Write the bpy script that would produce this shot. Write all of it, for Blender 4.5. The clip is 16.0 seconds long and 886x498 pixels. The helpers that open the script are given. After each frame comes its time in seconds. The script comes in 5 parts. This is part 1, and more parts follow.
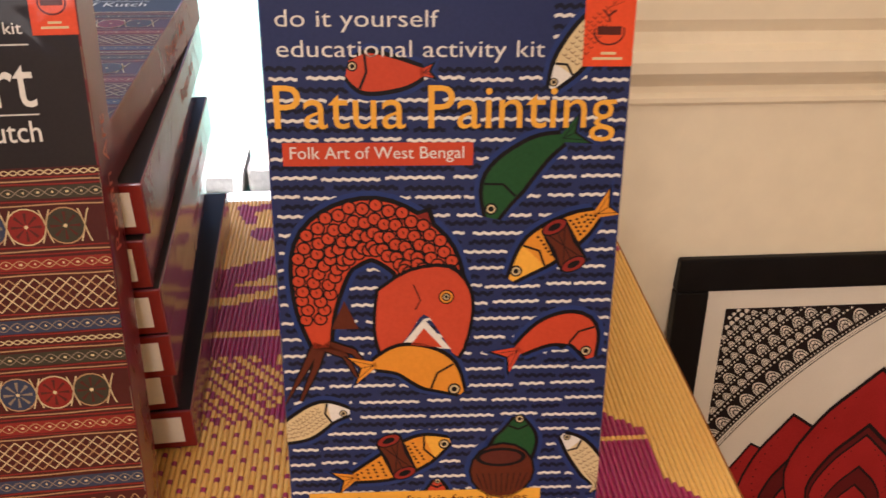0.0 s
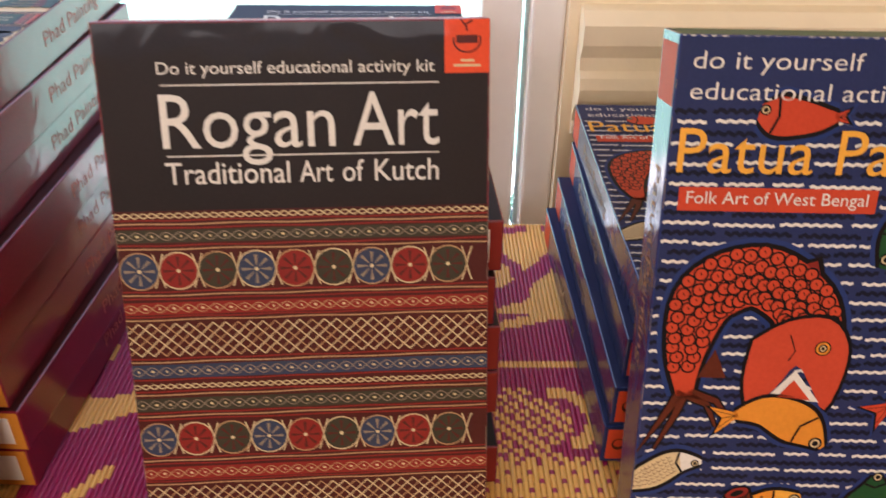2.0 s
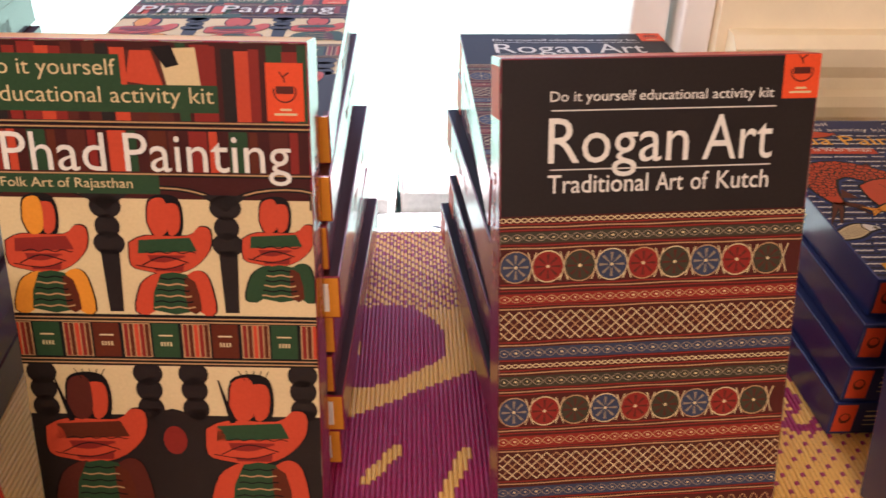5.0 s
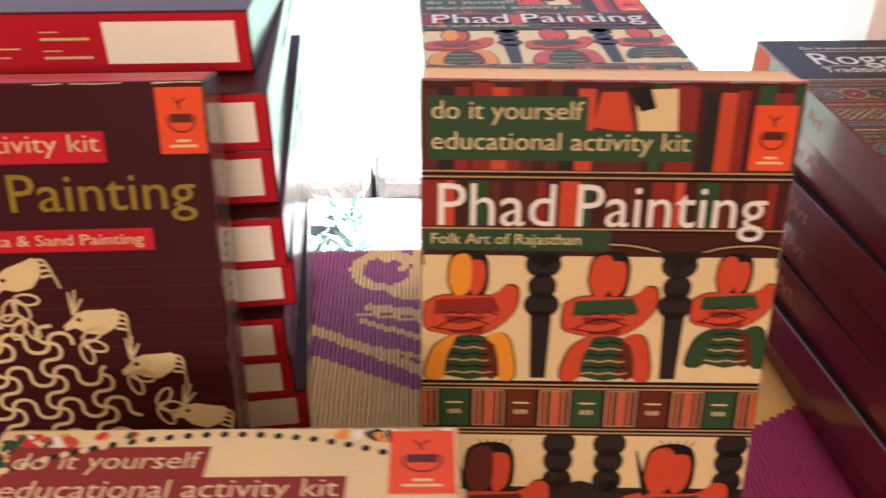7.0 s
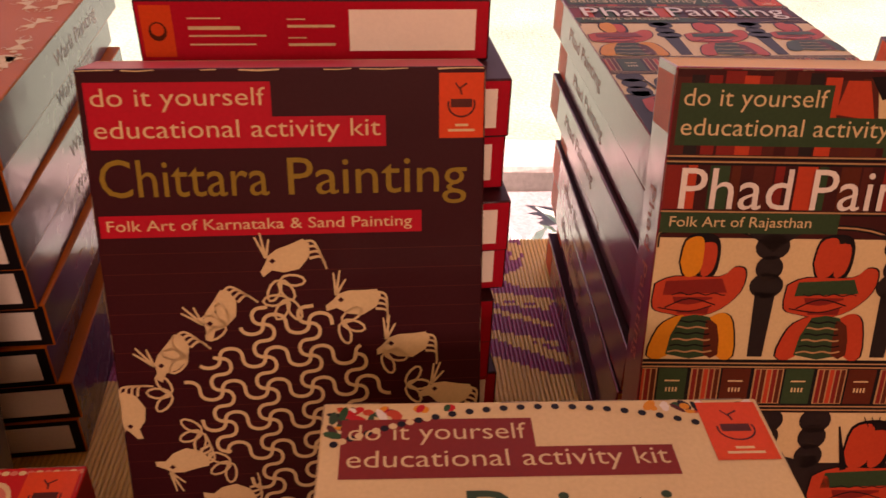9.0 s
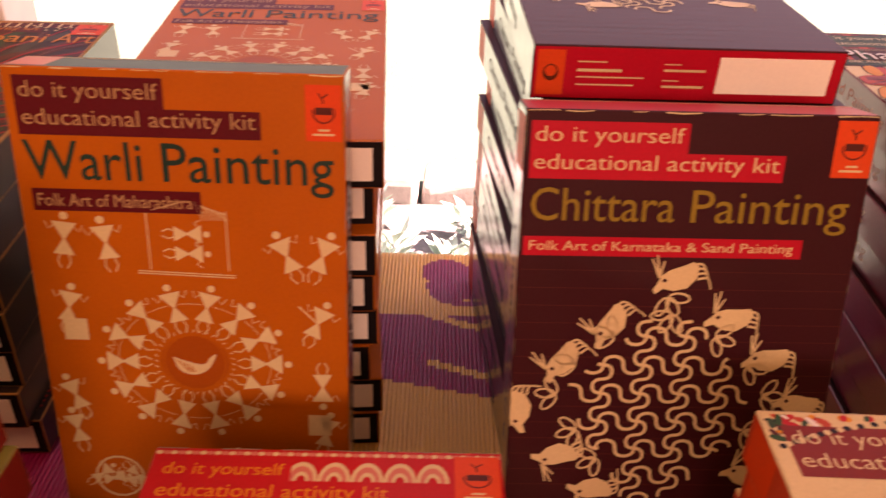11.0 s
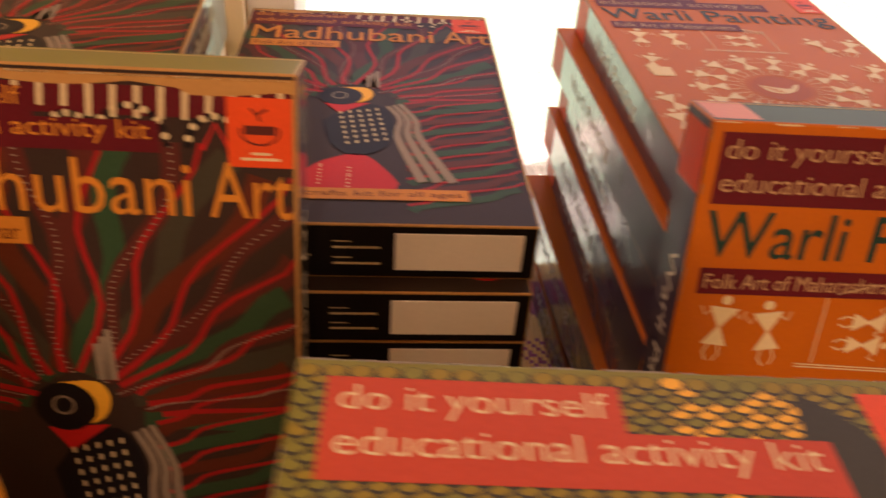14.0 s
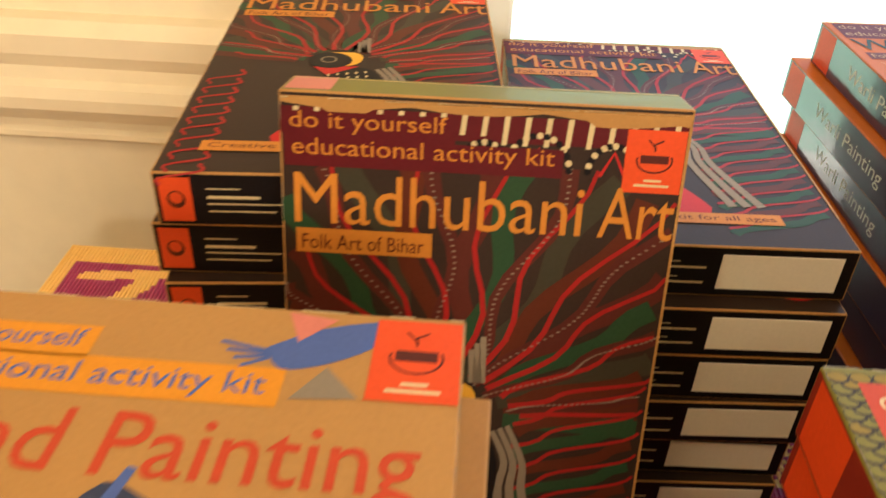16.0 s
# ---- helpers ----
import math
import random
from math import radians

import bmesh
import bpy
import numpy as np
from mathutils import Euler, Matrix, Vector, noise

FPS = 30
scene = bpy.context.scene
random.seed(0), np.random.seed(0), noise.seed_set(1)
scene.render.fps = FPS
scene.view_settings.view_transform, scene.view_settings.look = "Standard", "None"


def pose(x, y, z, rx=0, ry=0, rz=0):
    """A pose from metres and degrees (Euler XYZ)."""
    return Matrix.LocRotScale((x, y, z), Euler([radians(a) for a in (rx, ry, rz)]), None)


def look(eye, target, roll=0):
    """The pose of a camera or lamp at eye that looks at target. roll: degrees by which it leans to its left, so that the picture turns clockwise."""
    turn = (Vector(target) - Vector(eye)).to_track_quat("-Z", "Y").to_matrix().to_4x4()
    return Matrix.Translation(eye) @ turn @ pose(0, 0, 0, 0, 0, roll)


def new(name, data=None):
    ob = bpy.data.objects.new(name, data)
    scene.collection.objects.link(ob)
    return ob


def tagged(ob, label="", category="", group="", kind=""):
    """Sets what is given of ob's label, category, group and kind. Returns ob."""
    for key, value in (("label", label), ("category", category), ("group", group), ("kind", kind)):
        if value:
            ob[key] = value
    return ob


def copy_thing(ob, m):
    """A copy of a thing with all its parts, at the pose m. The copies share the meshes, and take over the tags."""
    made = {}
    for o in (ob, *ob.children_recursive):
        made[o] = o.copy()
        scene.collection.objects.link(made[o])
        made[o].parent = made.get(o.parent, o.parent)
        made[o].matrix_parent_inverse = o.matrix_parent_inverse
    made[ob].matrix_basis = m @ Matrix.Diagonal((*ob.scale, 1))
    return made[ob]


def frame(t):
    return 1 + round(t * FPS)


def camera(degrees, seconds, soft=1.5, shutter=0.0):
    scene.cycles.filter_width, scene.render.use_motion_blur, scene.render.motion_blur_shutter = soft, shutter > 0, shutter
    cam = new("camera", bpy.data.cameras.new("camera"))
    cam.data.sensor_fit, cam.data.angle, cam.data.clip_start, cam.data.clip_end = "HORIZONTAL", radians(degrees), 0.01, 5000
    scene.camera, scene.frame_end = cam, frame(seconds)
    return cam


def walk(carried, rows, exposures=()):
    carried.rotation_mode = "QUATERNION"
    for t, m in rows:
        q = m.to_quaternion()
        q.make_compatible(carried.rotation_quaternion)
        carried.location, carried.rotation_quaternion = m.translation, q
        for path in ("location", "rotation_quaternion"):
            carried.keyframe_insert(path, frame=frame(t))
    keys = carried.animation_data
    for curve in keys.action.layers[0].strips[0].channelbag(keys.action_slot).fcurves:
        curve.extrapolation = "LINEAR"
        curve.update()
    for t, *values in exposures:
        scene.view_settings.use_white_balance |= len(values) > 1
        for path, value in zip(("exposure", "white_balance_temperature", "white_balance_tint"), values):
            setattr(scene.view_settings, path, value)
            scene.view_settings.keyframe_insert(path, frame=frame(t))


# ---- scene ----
cam = camera(56.2, 16.0, shutter=0.5)
PATH = [
    (0, (0.017, 0.068, 1.192), (0.174, 1.75, 0.122), 1.2),
    (0.5, (-0.017, 0.096, 1.186), (0.113, 1.765, 0.093), 0.5),
    (1, (-0.077, 0.116, 1.19), (0.01, 1.764, 0.06), 0.4),
    (1.5, (-0.121, 0.11, 1.185), (-0.088, 1.784, 0.09), 0.3),
    (2, (-0.161, 0.098, 1.199), (-0.134, 1.796, 0.143), 0.7),
    (2.5, (-0.197, 0.077, 1.217), (-0.148, 1.785, 0.177), 1.1),
    (3, (-0.234, 0.043, 1.215), (-0.153, 1.748, 0.172), 1.2),
    (3.5, (-0.248, 0.032, 1.23), (-0.157, 1.733, 0.182), 1.4),
    (4, (-0.287, 0.021, 1.239), (-0.197, 1.727, 0.2), 1.4),
    (4.2, (-0.31, 0.014, 1.231), (-0.216, 1.742, 0.228), 1.5),
    (6.3, (-0.509, 0.081, 1.241), (-0.477, 1.761, 0.157), -0.6),
    (6.5, (-0.544, 0.088, 1.246), (-0.476, 1.771, 0.168), 0.1),
    (7, (-0.636, 0.115, 1.242), (-0.572, 1.791, 0.152), 0.4),
    (7.5, (-0.694, 0.125, 1.238), (-0.637, 1.794, 0.138), 0.3),
    (8, (-0.736, 0.124, 1.235), (-0.637, 1.788, 0.13), 0.7),
    (8.2, (-0.747, 0.123, 1.235), (-0.637, 1.784, 0.126), 0.9),
    (10.3, (-0.874, 0.077, 1.255), (-0.769, 1.769, 0.193), 3.1),
    (10.5, (-0.898, 0.078, 1.256), (-0.831, 1.771, 0.195), 2.8),
    (11, (-0.98, 0.068, 1.27), (-0.95, 1.753, 0.194), 2.2),
    (11.5, (-1.017, 0.057, 1.272), (-0.993, 1.734, 0.183), 2.1),
    (12, (-1.053, 0.095, 1.272), (-0.997, 1.764, 0.17), 1.8),
    (12.5, (-1.098, 0.119, 1.267), (-1.005, 1.771, 0.144), 2.1),
    (13, (-1.19, 0.142, 1.266), (-1.071, 1.787, 0.134), 2.8),
    (13.5, (-1.288, 0.175, 1.265), (-1.19, 1.81, 0.119), 3.2),
    (13.9, (-1.339, 0.187, 1.256), (-1.271, 1.818, 0.101), 3.5),
    (14, (-1.36, 0.189, 1.258), (-1.266, 1.809, 0.09), 4.3),
    (14.5, (-1.416, 0.199, 1.262), (-1.386, 1.817, 0.087), 3.1),
    (15, (-1.451, 0.207, 1.261), (-1.454, 1.828, 0.089), 2.2),
    (15.5, (-1.482, 0.205, 1.267), (-1.514, 1.83, 0.102), 2.2),
    (16, (-1.514, 0.156, 1.273), (-1.57, 1.796, 0.13), 2.4),
]
EXPO = [(0, 2.38, 6100, 22), (1, 2.5, 5700, 12), (2.5, 2.42, 5950, 26), (4.2, 2.42, 6300, 30), (6.5, 2.45, 6200, 20), (7.5, 2.05, 7300, 44), (8.2, 1.3, 8400, 58), (10.3, 2.1, 9800, 76), (11.2, 2.1, 9600, 70), (12.5, 1.88, 8900, 52), (13.2, 1.98, 9000, 50), (14, 2.1, 8700, 42), (15, 2.65, 8000, 22), (16, 2.73, 6800, 8)]
walk(cam, [(t, look(eye, target, roll)) for t, eye, target, roll in PATH], EXPO)

# ---- world, sun, lamps ----
world = bpy.data.worlds.new("world")
scene.world = world
world.use_nodes = True
wn = world.node_tree
sky = wn.nodes.new("ShaderNodeTexSky")
sky.sky_type, sky.sun_disc = "NISHITA", False
sky.sun_elevation, sky.sun_rotation = radians(45), radians(90)
wn.links.new(sky.outputs[0], wn.nodes["Background"].inputs[0])
wn.nodes["Background"].inputs[1].default_value = 0.06
sun = new("sun", bpy.data.lights.new("sun", "SUN"))
sun.data.energy, sun.data.angle, sun.data.color = 5.0, radians(0.5), (1.0, 0.97, 0.93)
sun.matrix_world = look((6.0, 4.3, 6.0), (0.0, 4.0, 0.0))


def area_lamp(name, eye, target, sx, sy, watts, colour):
    lamp = new(name, bpy.data.lights.new(name, "AREA"))
    lamp.data.shape, lamp.data.size, lamp.data.size_y = "RECTANGLE", sx, sy
    lamp.data.energy, lamp.data.color = watts, colour
    lamp.matrix_world = look(eye, target)
    return lamp


# daylight through the window behind, and unseen warm fill lamps added near the ceiling
area_lamp("garden_daylight", (-0.77, 1.03, 1.68), (-0.77, 0.0, 1.2), 1.4, 1.05, 1.0, (0.97, 0.98, 1.0))
area_lamp("rear_daylight", (-0.6, -2.9, 2.2), (-0.6, 0, 1.1), 1.8, 0.6, 12.5, (1.0, 0.91, 0.78))
for lx, ly, watts in ((-2.2, -0.3, 1.9), (-0.1, -1.6, 1.2)):
    area_lamp("warm_fill_lamp", (lx, ly, 2.6), (lx, ly + 0.6, 0), 0.5, 0.5, watts, (1.0, 0.78, 0.52))


# ---- materials ----
def lin(r, g, b):
    return tuple((c / 255 / 12.92 if c <= 10 else ((c / 255 + 0.055) / 1.055) ** 2.4) for c in (r, g, b))


MATS = {}


def material(name, rgb, rough=0.5, coat=0.0, metal=0.0, grain=60.0, vary=0.12, bump=0.0, bump_scale=40.0, stain=0.0):
    """A surface with grain and blotches in its colour, fine relief and an optional clear film."""
    if name in MATS:
        return MATS[name]
    m = bpy.data.materials.new(name)
    m.use_nodes = True
    t = m.node_tree
    p = t.nodes["Principled BSDF"]
    p.inputs["Roughness"].default_value, p.inputs["Metallic"].default_value = rough, metal
    p.inputs["Specular IOR Level"].default_value = 0.08
    co = t.nodes.new("ShaderNodeTexCoord")
    n1, n2 = t.nodes.new("ShaderNodeTexNoise"), t.nodes.new("ShaderNodeTexNoise")
    n1.inputs["Scale"].default_value, n1.inputs["Detail"].default_value = grain * 8, 3
    n2.inputs["Scale"].default_value, n2.inputs["Detail"].default_value = grain / 4, 4
    mix = t.nodes.new("ShaderNodeMath")
    mix.operation = "ADD"
    for n in (n1, n2):
        t.links.new(co.outputs["Object"], n.inputs["Vector"])
    t.links.new(n1.outputs["Fac"], mix.inputs[0])
    t.links.new(n2.outputs["Fac"], mix.inputs[1])
    ramp = t.nodes.new("ShaderNodeValToRGB")
    ramp.color_ramp.elements[0].position, ramp.color_ramp.elements[1].position = 0.3, 0.75
    half = t.nodes.new("ShaderNodeMath")
    half.operation = "MULTIPLY"
    half.inputs[1].default_value = 0.5
    t.links.new(mix.outputs[0], half.inputs[0])
    t.links.new(half.outputs[0], ramp.inputs[0])
    lo = [c * (1 - vary - stain) for c in rgb]
    hi = [min(1.0, c * (1 + vary) + 0.02 * vary) for c in rgb]
    ramp.color_ramp.elements[0].color, ramp.color_ramp.elements[1].color = (*lo, 1), (*hi, 1)
    t.links.new(ramp.outputs[0], p.inputs["Base Color"])
    if coat:
        p.inputs["Coat Weight"].default_value, p.inputs["Coat Roughness"].default_value = coat, 0.14 if coat > 0.5 else 0.05
        n3 = t.nodes.new("ShaderNodeTexNoise")
        n3.inputs["Scale"].default_value, n3.inputs["Detail"].default_value, n3.inputs["Distortion"].default_value = 22, 2, 1.2
        t.links.new(co.outputs["Object"], n3.inputs["Vector"])
        b2 = t.nodes.new("ShaderNodeBump")
        b2.inputs["Strength"].default_value, b2.inputs["Distance"].default_value = 0.12, 0.004
        t.links.new(n3.outputs["Fac"], b2.inputs["Height"])
        t.links.new(b2.outputs[0], p.inputs["Coat Normal"])
    if bump:
        n4 = t.nodes.new("ShaderNodeTexNoise")
        n4.inputs["Scale"].default_value, n4.inputs["Detail"].default_value = bump_scale, 5
        t.links.new(co.outputs["Object"], n4.inputs["Vector"])
        b1 = t.nodes.new("ShaderNodeBump")
        b1.inputs["Strength"].default_value, b1.inputs["Distance"].default_value = bump, 0.01
        t.links.new(n4.outputs["Fac"], b1.inputs["Height"])
        t.links.new(b1.outputs[0], p.inputs["Normal"])
    MATS[name] = m
    return m


COAT = 0.085


def ink(name, r, g, b):
    """Printed card under clear shrink film."""
    return material("ink_" + name, [c * 0.8 for c in lin(r, g, b)], 0.45, COAT, vary=0.1)


def gloss(name, r, g, b):
    """Spine card, tight under the film."""
    m = material("film_" + name, [c * 0.8 for c in lin(r, g, b)], 0.4, 1.0, vary=0.14)
    m.node_tree.nodes["Principled BSDF"].inputs["Coat IOR"].default_value = 1.6
    return m


NAVY, BLACK, WHITE = ink("navy", 46, 54, 94), ink("black", 26, 20, 20), ink("white", 236, 228, 214)
RED, TAGRED = ink("red", 206, 74, 42), ink("tag_red", 236, 84, 40)
ORANGE, YELLOW, GREEN = ink("orange", 232, 148, 44), ink("yellow", 246, 178, 62), ink("green", 36, 80, 42)
BROWN, LEAF, CREAM = ink("brown", 96, 42, 24), ink("leaf", 46, 74, 46), ink("cream", 226, 200, 150)
ROGAN, RUST, RUSTRED = ink("rogan_black", 42, 34, 32), ink("rust", 92, 40, 30), ink("rust_red", 140, 44, 34)
SLATE, TAN, OLIVEDARK = ink("slate", 60, 66, 86), ink("tan", 190, 150, 104), ink("olive_dark", 66, 60, 44)
MAROON, BANNER, GOLD = ink("maroon", 62, 18, 22), ink("banner_red", 200, 36, 46), ink("gold", 150, 124, 44)
WARLI, PLUM, BOTTLE = ink("warli_orange", 196, 100, 26), ink("plum", 98, 24, 28), ink("bottle_green", 34, 60, 48)
STRAND = ink("strand_red", 168, 36, 32)
MADHU, CRIMSON, GREY = ink("madhu_brown", 58, 42, 33), ink("crimson", 206, 44, 40), ink("grey", 148, 130, 108)
PHAD, PHADRED = ink("phad_brown", 70, 28, 24), ink("phad_red", 204, 76, 46)
CRIMSPINE, PURPLE, BLUE = ink("crimson_spine", 128, 30, 46), ink("purple_spine", 84, 50, 78), ink("blue", 84, 104, 160)
SAND, OLIVE, PINK = ink("sand", 190, 138, 78), ink("olive", 132, 122, 52), ink("pink", 222, 128, 108)
DEEP, HALO = ink("deep_navy", 27, 27, 44), ink("halo_blue", 44, 60, 112)
AMBER = ink("amber", 214, 134, 52)
CHARCOAL = ink("charcoal", 70, 68, 64)
PAPER = material("sticker_paper", lin(238, 226, 206), 0.7, vary=0.05, bump=0.05)
CARD = material("raw_card", lin(196, 160, 112), 0.8, vary=0.15, bump=0.1)


# ---- building helpers ----
def part(name, bm, mats, parent=None, label=""):
    me = bpy.data.meshes.new(name)
    bm.to_mesh(me)
    bm.free()
    for m in mats if isinstance(mats, (list, tuple)) else [mats]:
        me.materials.append(m)
    ob = new(name, me)
    if parent:
        ob.parent = parent
    return tagged(ob, label)


def slab(bm, x0, x1, y0, y1, z0, z1, mi=0, bevel=0.0, seg=2):
    """A box between two corners, with rounded edges if asked, added to bm."""
    made = bmesh.ops.create_cube(bm, size=1.0)["verts"]
    for v in made:
        v.co = Vector(((x0 + x1) / 2 + v.co.x * (x1 - x0), (y0 + y1) / 2 + v.co.y * (y1 - y0), (z0 + z1) / 2 + v.co.z * (z1 - z0)))
    faces = {f for v in made for f in v.link_faces}
    for f in faces:
        f.material_index = mi
    if bevel:
        bmesh.ops.bevel(bm, geom=list({e for f in faces for e in f.edges}), offset=bevel, segments=seg, profile=0.5, affect="EDGES")
    return bm


TEXTS, BOUNDS, CAP = {}, {}, 0.69


def letters(words, bold=0.0):
    """The built-in font's flat letters: corners and faces, squeezed into a unit square."""
    if (words, bold) not in TEXTS:
        cu = bpy.data.curves.new("words", "FONT")
        cu.body, cu.offset, cu.resolution_u = words, bold, 3
        ob = new("words", cu)
        me = bpy.data.meshes.new_from_object(ob.evaluated_get(bpy.context.evaluated_depsgraph_get()))
        pts = [v.co.copy() for v in me.vertices]
        xs, ys = [p.x for p in pts], [p.y for p in pts]
        BOUNDS[words, bold] = min(ys), max(ys)
        pts = [((p.x - min(xs)) / (max(xs) - min(xs)), (p.y - min(ys)) / (max(ys) - min(ys))) for p in pts]
        TEXTS[words, bold] = pts, [list(f.vertices) for f in me.polygons]
        bpy.data.objects.remove(ob)
        bpy.data.meshes.remove(me)
        bpy.data.curves.remove(cu)
    return TEXTS[words, bold]


LAYER = 0.00009


class Print:
    """Flat printed shapes on one face. place(u, v, layer) gives the corner in the thing's own space; u, v in mm from the top left."""

    def __init__(self, parent, place):
        self.parent, self.place, self.parts = parent, place, {}

    def slot(self, name, mat):
        bm, mats = self.parts.setdefault(name, (bmesh.new(), []))
        if mat not in mats:
            mats.append(mat)
        return bm, mats.index(mat)

    def poly(self, name, mat, pts, layer=1):
        bm, mi = self.slot(name, mat)
        f = bm.faces.new([bm.verts.new(self.place(u, v, layer)) for u, v in pts])
        f.material_index = mi

    def rect(self, name, mat, u0, v0, u1, v1, layer=1):
        self.poly(name, mat, [(u0, v0), (u0, v1), (u1, v1), (u1, v0)], layer)

    def line(self, name, mat, pts, width, layer=1, closed=False):
        """A stroke along pts; width in mm, or (start, end)."""
        bm, mi = self.slot(name, mat)
        if closed:
            pts = list(pts) + [pts[0]]
        w0, w1 = width if isinstance(width, tuple) else (width, width)
        rows, n = [], len(pts)
        for i, (u, v) in enumerate(pts):
            a, b = pts[max(0, i - 1)], pts[min(n - 1, i + 1)]
            if closed and i in (0, n - 1):
                a, b = pts[n - 2], pts[1]
            dx, dy = b[0] - a[0], b[1] - a[1]
            k = math.hypot(dx, dy) or 1.0
            w = (w0 + (w1 - w0) * i / max(1, n - 1)) / 2
            rows.append((bm.verts.new(self.place(u - dy / k * w, v + dx / k * w, layer)), bm.verts.new(self.place(u + dy / k * w, v - dx / k * w, layer))))
        for (a, b), (c, d) in zip(rows, rows[1:]):
            f = bm.faces.new((a, c, d, b))
            f.material_index = mi

    def oval(self, name, mat, u, v, ru, rv, layer=1, turn=0.0, n=16):
        c, s = math.cos(radians(turn)), math.sin(radians(turn))
        self.poly(name, mat, [(u + ru * math.cos(a) * c - rv * math.sin(a) * s, v + ru * math.cos(a) * s + rv * math.sin(a) * c)
                              for a in (-2 * math.pi * i / n for i in range(n))], layer)

    def ring(self, name, mat, u, v, r, width, layer=1, n=18):
        self.line(name, mat, [(u + r * math.cos(2 * math.pi * i / n), v + r * math.sin(2 * math.pi * i / n)) for i in range(n)], width, layer, True)

    def words(self, name, mat, text, u0, v0, u1, v1, layer=3, bold=0.0):
        bm, mi = self.slot(name, mat)
        pts, faces = letters(text, bold)
        vs = [bm.verts.new(self.place(u0 + (u1 - u0) * x, v1 - (v1 - v0) * y, layer)) for x, y in pts]
        for f in faces:
            try:
                bm.faces.new([vs[i] for i in f]).material_index = mi
            except ValueError:
                pass

    def caption(self, name, mat, spans, cap, base, layer=3, bold=0.0):
        """Words set on one baseline, each between its own two ends."""
        for text, u0, u1 in spans:
            bm, mi = self.slot(name, mat)
            pts, faces = letters(text, bold)
            low, high = BOUNDS[text, bold]
            k = (base - cap) / CAP
            vs = [bm.verts.new(self.place(u0 + (u1 - u0) * x, base - (low + (high - low) * y) * k, layer)) for x, y in pts]
            for f in faces:
                try:
                    bm.faces.new([vs[i] for i in f]).material_index = mi
                except ValueError:
                    pass

    def done(self, labels=None):
        for name, (bm, mats) in self.parts.items():
            ob = part(name.split("#")[0], bm, mats, self.parent, (labels or {}).get(name, ""))
            if name.endswith("_print"):
                tagged(ob, kind="stuff")


def spline(pts, n=6):
    """A smooth line through pts."""
    out = []
    for i in range(len(pts) - 1):
        p = [pts[max(0, i - 1)], pts[i], pts[i + 1], pts[min(len(pts) - 1, i + 2)]]
        for k in range(n):
            t = k / n
            out.append(tuple(0.5 * (2 * p[1][j] + (p[2][j] - p[0][j]) * t + (2 * p[0][j] - 5 * p[1][j] + 4 * p[2][j] - p[3][j]) * t * t
                                    + (3 * p[1][j] - p[0][j] - 3 * p[2][j] + p[3][j]) * t ** 3) for j in range(len(pts[0]))))
    return out + [tuple(pts[-1])]


def wave(u0, u1, v, amp, period, step=1.6, phase=0.0):
    n = max(2, int((u1 - u0) / step))
    return [(u0 + (u1 - u0) * i / n, v + amp * math.sin(2 * math.pi * (u0 + (u1 - u0) * i / n) / period + phase)) for i in range(n + 1)]


W = 0.195


# ---- craft kit boxes ----
def pouch_tag(p, u0, v0, u1, v1, layer=4):
    """The maker's square: a pouch motif and two bars on orange red."""
    w, h = u1 - u0, v1 - v0
    p.rect("maker_tag", TAGRED, u0, v0, u1, v1, layer)
    cu, cv = (u0 + u1) / 2, v0 + 0.48 * h
    p.line("maker_tag", RUST, [(cu + 0.3 * w * math.cos(a), cv + 0.19 * h * math.sin(a)) for a in (math.pi * (i / 10 - 0.12) for i in range(13))], 0.9, layer + 1)
    p.line("maker_tag", RUST, [(cu - 0.24 * w, cv - 0.02 * h), (cu + 0.24 * w, cv - 0.02 * h)], 0.13 * h, layer + 1)
    p.line("maker_tag", RUST, [(cu, cv - 0.15 * h), (cu - 0.03 * w, cv - 0.25 * h), (cu + 0.12 * w, cv - 0.32 * h)], 1.0, layer + 1)
    p.line("maker_tag", RUST, [(cu, cv - 0.2 * h), (cu - 0.14 * w, cv - 0.33 * h)], 0.8, layer + 1)
    p.rect("maker_tag", CREAM, cu - 0.14 * w, v1 - 0.22 * h, cu + 0.16 * w, v1 - 0.18 * h, layer + 1)
    p.rect("maker_tag", CREAM, cu - 0.3 * w, v1 - 0.14 * h, cu + 0.3 * w, v1 - 0.10 * h, layer + 1)


def kit_lines(p, mat, u0, v0, u1, u2, h, gap, back=None, pad=2.2):
    """The two lines that every kit carries, with a banner behind them where it has one."""
    if back:
        p.rect("kit_banner", back, u0 - pad, v0 - pad, u1 + pad, v0 + gap - 1.2, 2)
        p.rect("kit_banner", back, u0 - pad, v0 + gap - 1.2, u2 + pad, v0 + gap + h + pad, 2)
    p.words("kit_line#1", mat, "do it yourself", u0, v0, u1, v0 + h, 3, -0.004)
    p.words("kit_line#2", mat, "educational activity kit", u0, v0 + gap, u2, v0 + gap + h, 3, -0.004)


